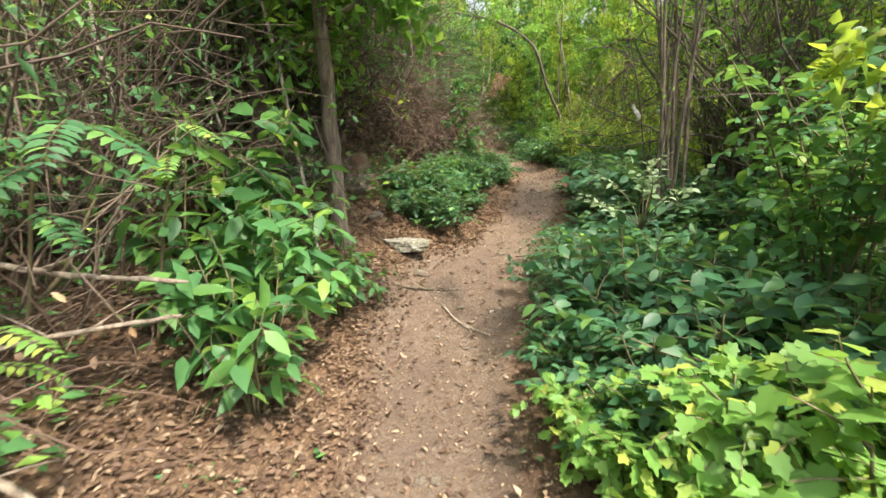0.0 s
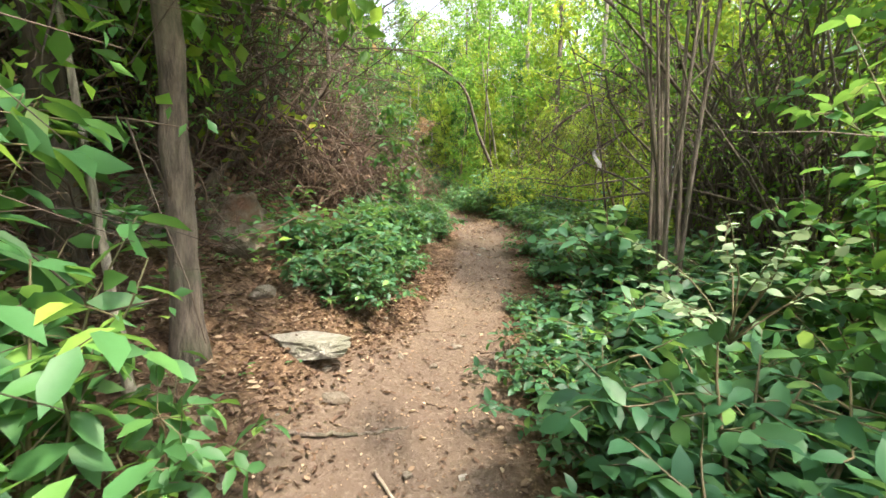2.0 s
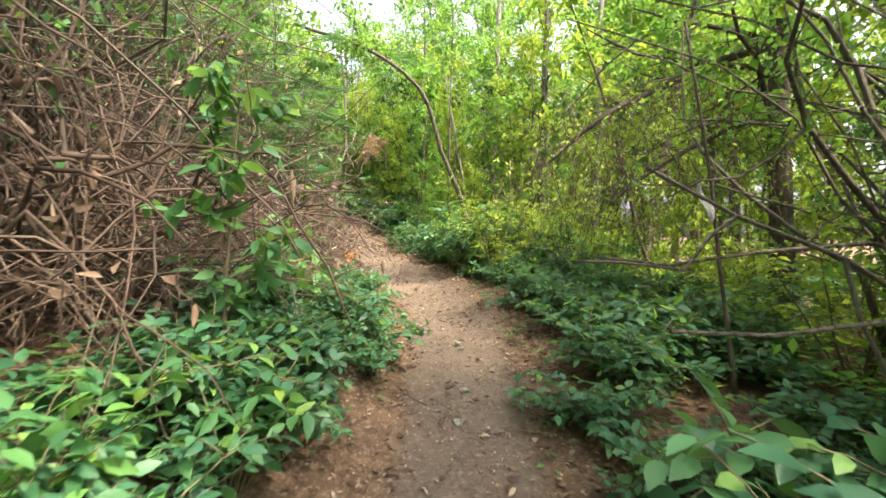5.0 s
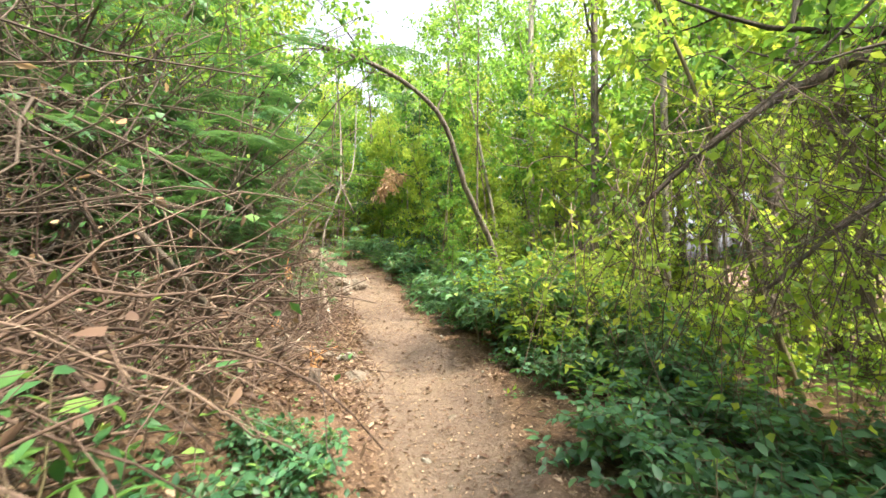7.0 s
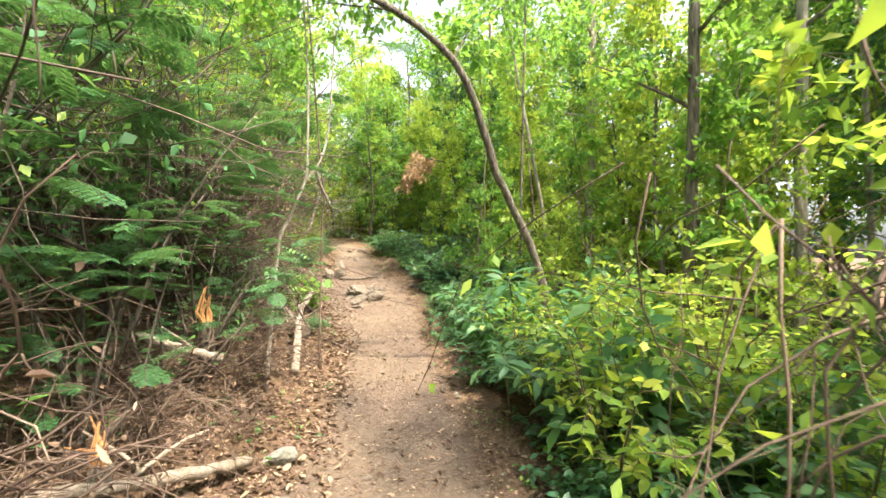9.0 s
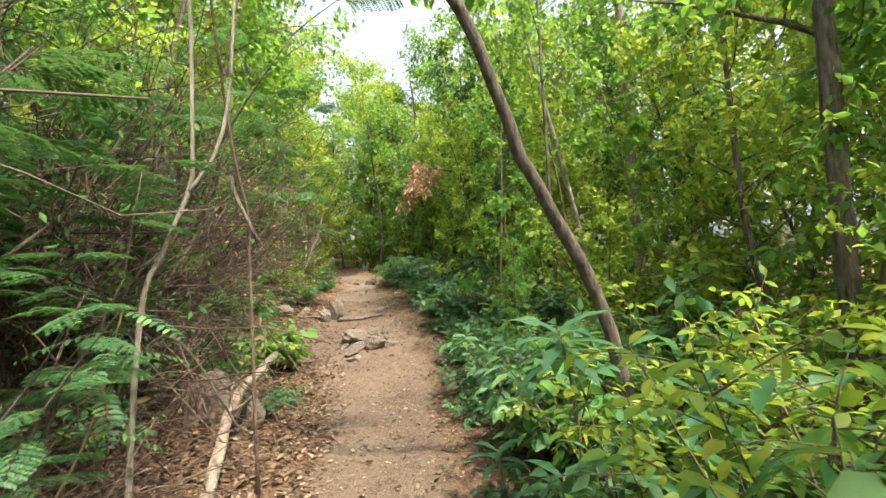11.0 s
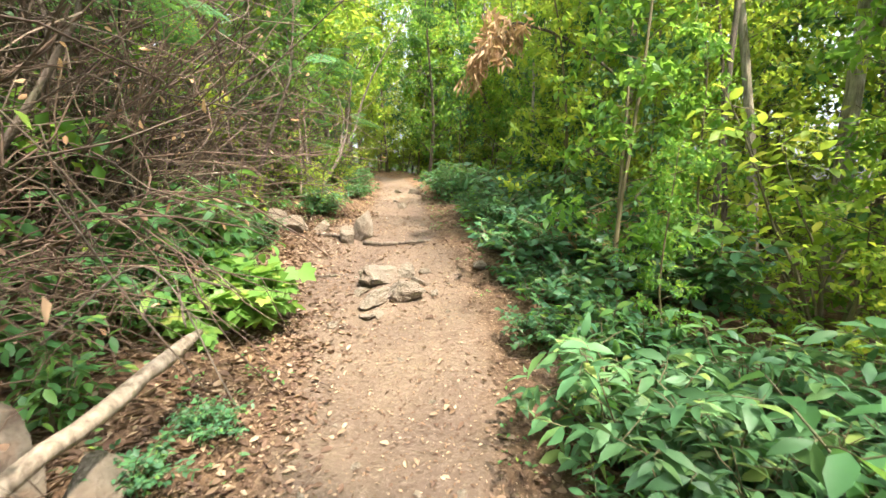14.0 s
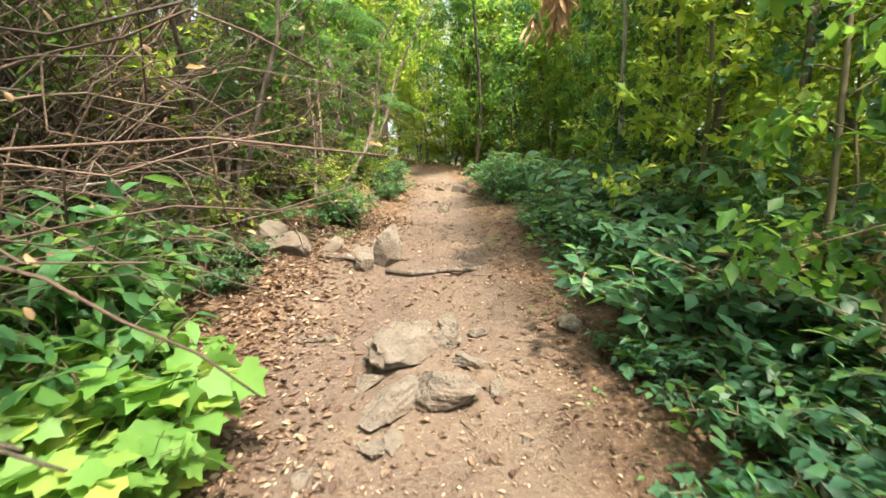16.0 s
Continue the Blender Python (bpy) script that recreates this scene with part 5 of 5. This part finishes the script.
stone(40, 0.2, 19.75, (0.18, 0.15, 0.30), 20, M_ROCK, "pointed upright stone beside a root", 0.2)
stone(41, 0.0, 19.6, (0.13, 0.12, 0.17), 70, M_ROCK, "dark stone leaning on an upright one", 0.25)
stone(42, -0.86, 19.6, (0.24, 0.20, 0.18), 10, M_ROCK, "grey mossy boulder in leaf litter", 0.25)
stone(43, -1.25, 19.9, (0.20, 0.17, 0.15), 80, M_ROCK, "grey boulder half hidden by leaves", 0.25)
stone(44, -0.5, 19.95, (0.16, 0.12, 0.12), 20, M_ROCK, "small grey boulder by the trail", 0.25)
for k, (x, y, s) in enumerate([(-0.28, 24.75, .12), (0.12, 24.6, .17), (0.25, 22.5, .16), (0.38, 24.9, .10), (-0.1, 23.4, .07), (0.05, 26.0, .1)]):
    stone(50 + k, x, y, (s, s * .8, s * .55), 50 * k, M_ROCK, "grey stone standing out of the upper trail", 0.3)
stone(60, 1.10, 11.95, (0.15, 0.09, 0.05), 35, M_ROCK_PALE, "pale flat stone at the trail's edge")
stone(61, 1.25, 11.42, (0.17, 0.10, 0.06), 70, M_ROCK, "grey flat stone in dry grass")
stone(62, 2.95, 11.75, (0.09, 0.06, 0.06), 10, M_ROCK_PALE, "white stone under the shrubs' edge")
stone(63, 2.62, 15.95, (0.08, 0.07, 0.06), 10, M_ROCK, "pinkish stone below green leaves")
stone(64, 0.55, 14.75, (0.14, 0.16, 0.16), 10, M_ROCK, "dark stone under the log", 0.2)
stone(65, 0.22, 14.5, (0.30, 0.24, 0.20), 10, M_ROCK_RED, "yellowish rock under dry branches", 0.2)
for k in range(150):
    y = float(place_rng.uniform(1.5, 24))
    c, h = trail_at(y)
    x, s = float(c + place_rng.normal(0, h * 0.75)), float(place_rng.uniform(0.008, 0.030))
    stone(100 + k, x, y, (s * 1.3, s, s * 0.7), 37 * k, M_ROCK_PALE if k % 4 == 0 else M_ROCK, "small loose stone on the soil", 0.3, name="pebble", fine=2)

# roots across the trail
for k, (pts, r) in enumerate([([gz(0.25, 19.55, .03), gz(0.55, 19.46, .045), gz(0.8, 19.6, .02), gz(1.05, 19.5, .035), gz(1.35, 19.75, -.03)], 0.03), ([gz(0.05, 19.6, .03), gz(-0.25, 19.75, .04), gz(-0.55, 19.7, .0)], 0.026),
                              ([gz(0.05, 18.1, -.01), gz(0.3, 18.15, .012), gz(0.5, 18.35, -.02)], 0.018), ([gz(-0.5, 4.0, -.01), gz(-0.1, 4.1, .01), gz(0.3, 4.25, -.01)], 0.012)]):
    g = Geo()
    line = smooth_line(pts, 22)
    line[1:-1] += np.random.default_rng(k).normal(0, 0.008, (20, 3))
    add_tube(g, line, (r, r * 0.6), 8)
    tagged(new("root", g.mesh("root", M_BARK)), "worn brown root crossing the soil", "root")

# torn white strip caught on a twig
bm = bmesh.new()
bmesh.ops.create_grid(bm, x_segments=3, y_segments=10, size=1)
for v in bm.verts:
    u, w = v.co.x, v.co.y
    v.co = Vector((u * 0.028 * (1.1 - 0.3 * w), 0.02 * math.sin(3 * w) + 0.012 * u * u, w * 0.13))
me = bpy.data.meshes.new("plastic_strip")
bm.to_mesh(me)
bm.free()
me.materials.append(M_WHITE)
strip = tagged(new("plastic_strip", me), "torn white plastic strip hanging on a twig", "litter")
strip.matrix_basis = pose(2.95, 7.35, 2.12, 0, -28, 15)
strip.modifiers.new("thick", "SOLIDIFY").thickness = 0.002
single_tree(95, "bare_stem", "thin bare stem behind the bushes holding a strip", [gz(3.15, 7.3), (3.1, 7.35, 1.5), (2.98, 7.37, 2.3), (2.8, 7.4, 3.2)], (0.016, 0.008), M_BARK_DARK, category="stem", sides=6, steps=12)


# feathery fronds leaning in at the start
def frond_plant(seed, label, stem, fronds, material):
    rng = np.random.default_rng(seed)
    ob = thing("feather_leaf_plant", label, "plant")
    g = Geo()
    line = smooth_line(stem, 14)
    add_tube(g, line, (0.011, 0.004), 6)
    part("stem", g.mesh("stem", M_STEM), ob)
    for share, way, length, leaflet in fronds:
        ribs, green = Geo(), Geo()
        add_frond(rng, ribs, green, line[int(share * 13)], way, length, leaflet, 9)
        rib = part("leaf_rib", ribs.mesh("leaf_rib", M_STEM), ob)
        part("frond_blade", green.mesh("frond_blade", material), rib, kind="stuff")


frond_plant(1, "plant with large bright feathery leaves leaning over brushwood", [gz(-1.75, 2.1), (-1.6, 2.05, 0.9), (-1.4, 1.95, 1.35), (-1.2, 1.9, 1.52)],
            [(1, (.9, -.3, -.2), .42, .085), (1, (.5, -.8, -.1), .40, .08), (.9, (-.4, -.9, .1), .42, .085), (.85, (.9, .2, -.3), .40, .08), (.8, (-.9, -.4, .1), .45, .085), (.7, (.3, -1, -.1), .42, .085), (.65, (-.6, -.7, .0), .42, .08), (.6, (.9, -.4, -.1), .36, .075), (.95, (.1, .9, .3), .35, .075)], M_FEATHER)
frond_plant(2, "young yellow-green feathery sprig low in the brushwood", [gz(-1.6, 1.6), (-1.4, 1.55, 0.6), (-1.2, 1.5, 0.9)],
            [(1, (.8, -.2, .0), .26, .055), (.9, (.3, -.9, -.1), .26, .055), (.8, (.8, .3, .1), .24, .05), (.6, (.2, -.9, -.1), .26, .055)], M_LIGHT)
frond_plant(3, "yellow feathery sprig above the shrubs", [gz(-1.5, 2.6), (-1.3, 2.5, 1.1), (-1.15, 2.45, 1.55)],
            [(1, (.8, -.2, .0), .28, .06), (.9, (.3, -.9, -.1), .26, .055), (.8, (-.8, .3, .1), .24, .05)], M_LIGHT)
frond_plant(4, "feathery leaves drooping from the bank over the brushwood", [gz(0.3, 12.85), (0.65, 12.8, 2.2), (0.85, 12.75, 2.75)],
            [(1, (.8, -.2, -.1), .36, .06), (.9, (.3, -.9, -.1), .36, .06), (.85, (.8, .5, -.1), .34, .06), (.7, (.7, -.6, -.2), .36, .06), (.6, (.9, .2, -.3), .34, .055), (.95, (-.6, -.6, .1), .34, .06)], M_FEATHER)

# ---------------------------------------------------------------- plant with a whorl of long leaves
def whorl_plant(x, y, z, size, count, seed, label):
    rng = np.random.default_rng(seed)
    ob = thing("whorled_plant", label, "plant")
    g = Geo()
    add_tube(g, smooth_line([gz(x + .1, y + .1), (x + .05, y, z - .4), (x, y, z)], 10), (0.012, 0.006), 6)
    part("stem", g.mesh("stem", M_STEM), ob)
    for k in range(count):
        a = k * 2.4 + rng.normal(0, .15)
        g = Geo()
        add_leaves(g, [(x, y, z - .012 * k)], [(math.cos(a), math.sin(a), .45 - .07 * k)], [(-math.cos(a) * .3, -math.sin(a) * .3, 1)], size * rng.uniform(.8, 1.1), size * .27, LANCE)
        part("leaf", g.mesh("leaf", M_DARK), ob)


whorl_plant(2.88, 13.1, 2.48, 0.32, 13, 1, "plant with a whorl of long glossy leaves")
whorl_plant(2.75, 12.75, 1.9, 0.24, 11, 2, "lower plant with whorled long glossy leaves")
whorl_plant(3.35, 12.7, 2.25, 0.28, 12, 3, "tall plant with whorled long glossy leaves")
whorl_plant(2.55, 13.5, 1.75, 0.20, 9, 4, "small plant with whorled leaves by the trail")
# pale spray among dark leaves
rng = np.random.default_rng(99)
wood, green = Geo(), Geo()
for k in range(11):
    line = bend(rng, gz(1.5, 3.5, .8), (rng.normal(-.15, .4), rng.normal(-.2, .4), .9), 0.6, 6, 0.12, 0.10)
    add_tube(wood, line, (0.005, 0.002), 4)
    twig_leaves(rng, green, line, 0.5, 0.03, 0.06, 0.042, OVAL)
ob = thing("pale_leaved_plant", "spray of whitish-green leaves among dark shrubs", "plant")
part("stem_tangle", wood.mesh("stem_tangle", M_STEM), ob, kind="stuff")
part("foliage", green.mesh("foliage", M_PALE), ob)

# ---------------------------------------------------------------- floor cover
rng = np.random.default_rng(400)


def floor_points(n, xs, ys, trail_share, fade=0.5):
    y = rng.uniform(*ys, n)
    c, h = trail_at(y)
    d = rng.uniform(*xs, n)
    on = np.clip((np.abs(d) - h * 0.6) / (h * fade), trail_share, 1)
    keep = rng.uniform(0, 1, n) < on
    x = (c + d)[keep]
    return x, y[keep]


def scatter_litter(name, label, n, xs, ys, trail_share, size, material, shape=CURLED):
    x, y = floor_points(n, xs, ys, trail_share)
    g = Geo()
    a = rng.uniform(0, 6.283, len(x))
    base = np.stack([x, y, ground_z(x, y) + rng.uniform(0.001, 0.015, len(x))], 1)
    s = rng.uniform(*size, len(x))
    add_leaves(g, base, np.stack([np.cos(a), np.sin(a), rng.normal(0.05, 0.22, len(x))], 1), np.stack([rng.normal(0, .35, len(x)), rng.normal(0, .35, len(x)), np.ones(len(x))], 1), s, s * rng.uniform(.4, .7, len(x)), shape)
    tagged(new(name, g.mesh(name, material)), label, "leaf litter", kind="stuff")


scatter_litter("leaf_litter", "brown and tan fallen leaves on the forest floor", 24000, (-3.0, 2.6), (0.0, 26.0), 0.40, (0.022, 0.066), M_LITTER)
scatter_litter("leaf_crumbs", "small crumbled leaf bits on the trail", 44000, (-1.3, 1.3), (0.5, 22.0), 0.85, (0.008, 0.034), M_LITTER, DIAMOND)

scatter_litter("leaf_litter", "drift of brown leaves on the bank beside the trail", 20000, (-2.4, -0.3), (1.0, 6.8), 0.3, (0.015, 0.055), M_LITTER)
scatter_litter("leaf_litter", "drift of pale dry leaves on the sunny bank", 18000, (-2.2, -0.35), (10.0, 22.0), 0.3, (0.02, 0.075), M_LITTER)

# twigs lying about
g = Geo()
x, y = floor_points(1700, (-3.0, 2.6), (0.5, 25.0), 0.10)
for px, py in zip(x, y):
    line = bend(rng, (px, py, ground_z(px, py) + rng.uniform(0.0, 0.05)), (rng.normal(), rng.normal(), 0.05), rng.uniform(0.08, 0.45), 3, 0.12)
    line[:, 2] = np.maximum(line[:, 2], ground_z(line[:, 0], line[:, 1]) + 0.003)
    add_tube(g, line, (rng.uniform(.0015, .005), .001), 3)
tagged(new("twig_litter", g.mesh("twig_litter", M_TWIG)), "thin dry twigs strewn over the leaf litter", "twigs", kind="stuff")


def undergrowth(name, label, n, xs, ys, height, leaf, material, off=0.25):
    """Sprigs of a few leaves each, too many to count."""
    y = rng.uniform(*ys, n)
    c, h = trail_at(y)
    d = rng.uniform(*xs, n)
    keep = (np.abs(d) > h + off) & (np.sin(d * 2.1 + 1.3 * np.sin(y * 1.1)) + np.sin(y * 1.7 + d) + rng.normal(0, .7, n) > -0.4)
    x, y = (c + d)[keep], y[keep]
    m = len(x)
    per = 7
    top = rng.uniform(0.25, 1.0, m) * height
    base = np.stack([x, y, ground_z(x, y)], 1)
    g = Geo()
    for k in range(per):
        a = rng.uniform(0, 6.283, m)
        lift = top * rng.uniform(0.35, 1.0, m)
        p = base + np.stack([np.cos(a) * .06, np.sin(a) * .06, lift], 1)
        s = leaf * rng.uniform(.6, 1.2, m)
        add_leaves(g, p, np.stack([np.cos(a), np.sin(a), rng.uniform(-.3, .5, m)], 1), np.stack([rng.normal(0, .4, m), rng.normal(0, .4, m), np.ones(m)], 1), s, s * .5, DIAMOND)
    tagged(new(name, g.mesh(name, material)), label, "undergrowth", kind="stuff")


undergrowth("undergrowth", "green undergrowth of small seedlings on the outer slope", 9000, (0.6, 14.0), (0.0, 34.0), 0.5, 0.10, M_CANOPY, 0.5)
undergrowth("undergrowth", "green undergrowth of small seedlings on the bank", 9000, (-12.0, -1.2), (0.0, 34.0), 0.45, 0.10, M_BROAD, 0.9)
undergrowth("undergrowth", "low weeds along the trail's edges", 1500, (-2.0, 2.0), (0.5, 27.0), 0.10, 0.045, M_BROAD, 0.08)
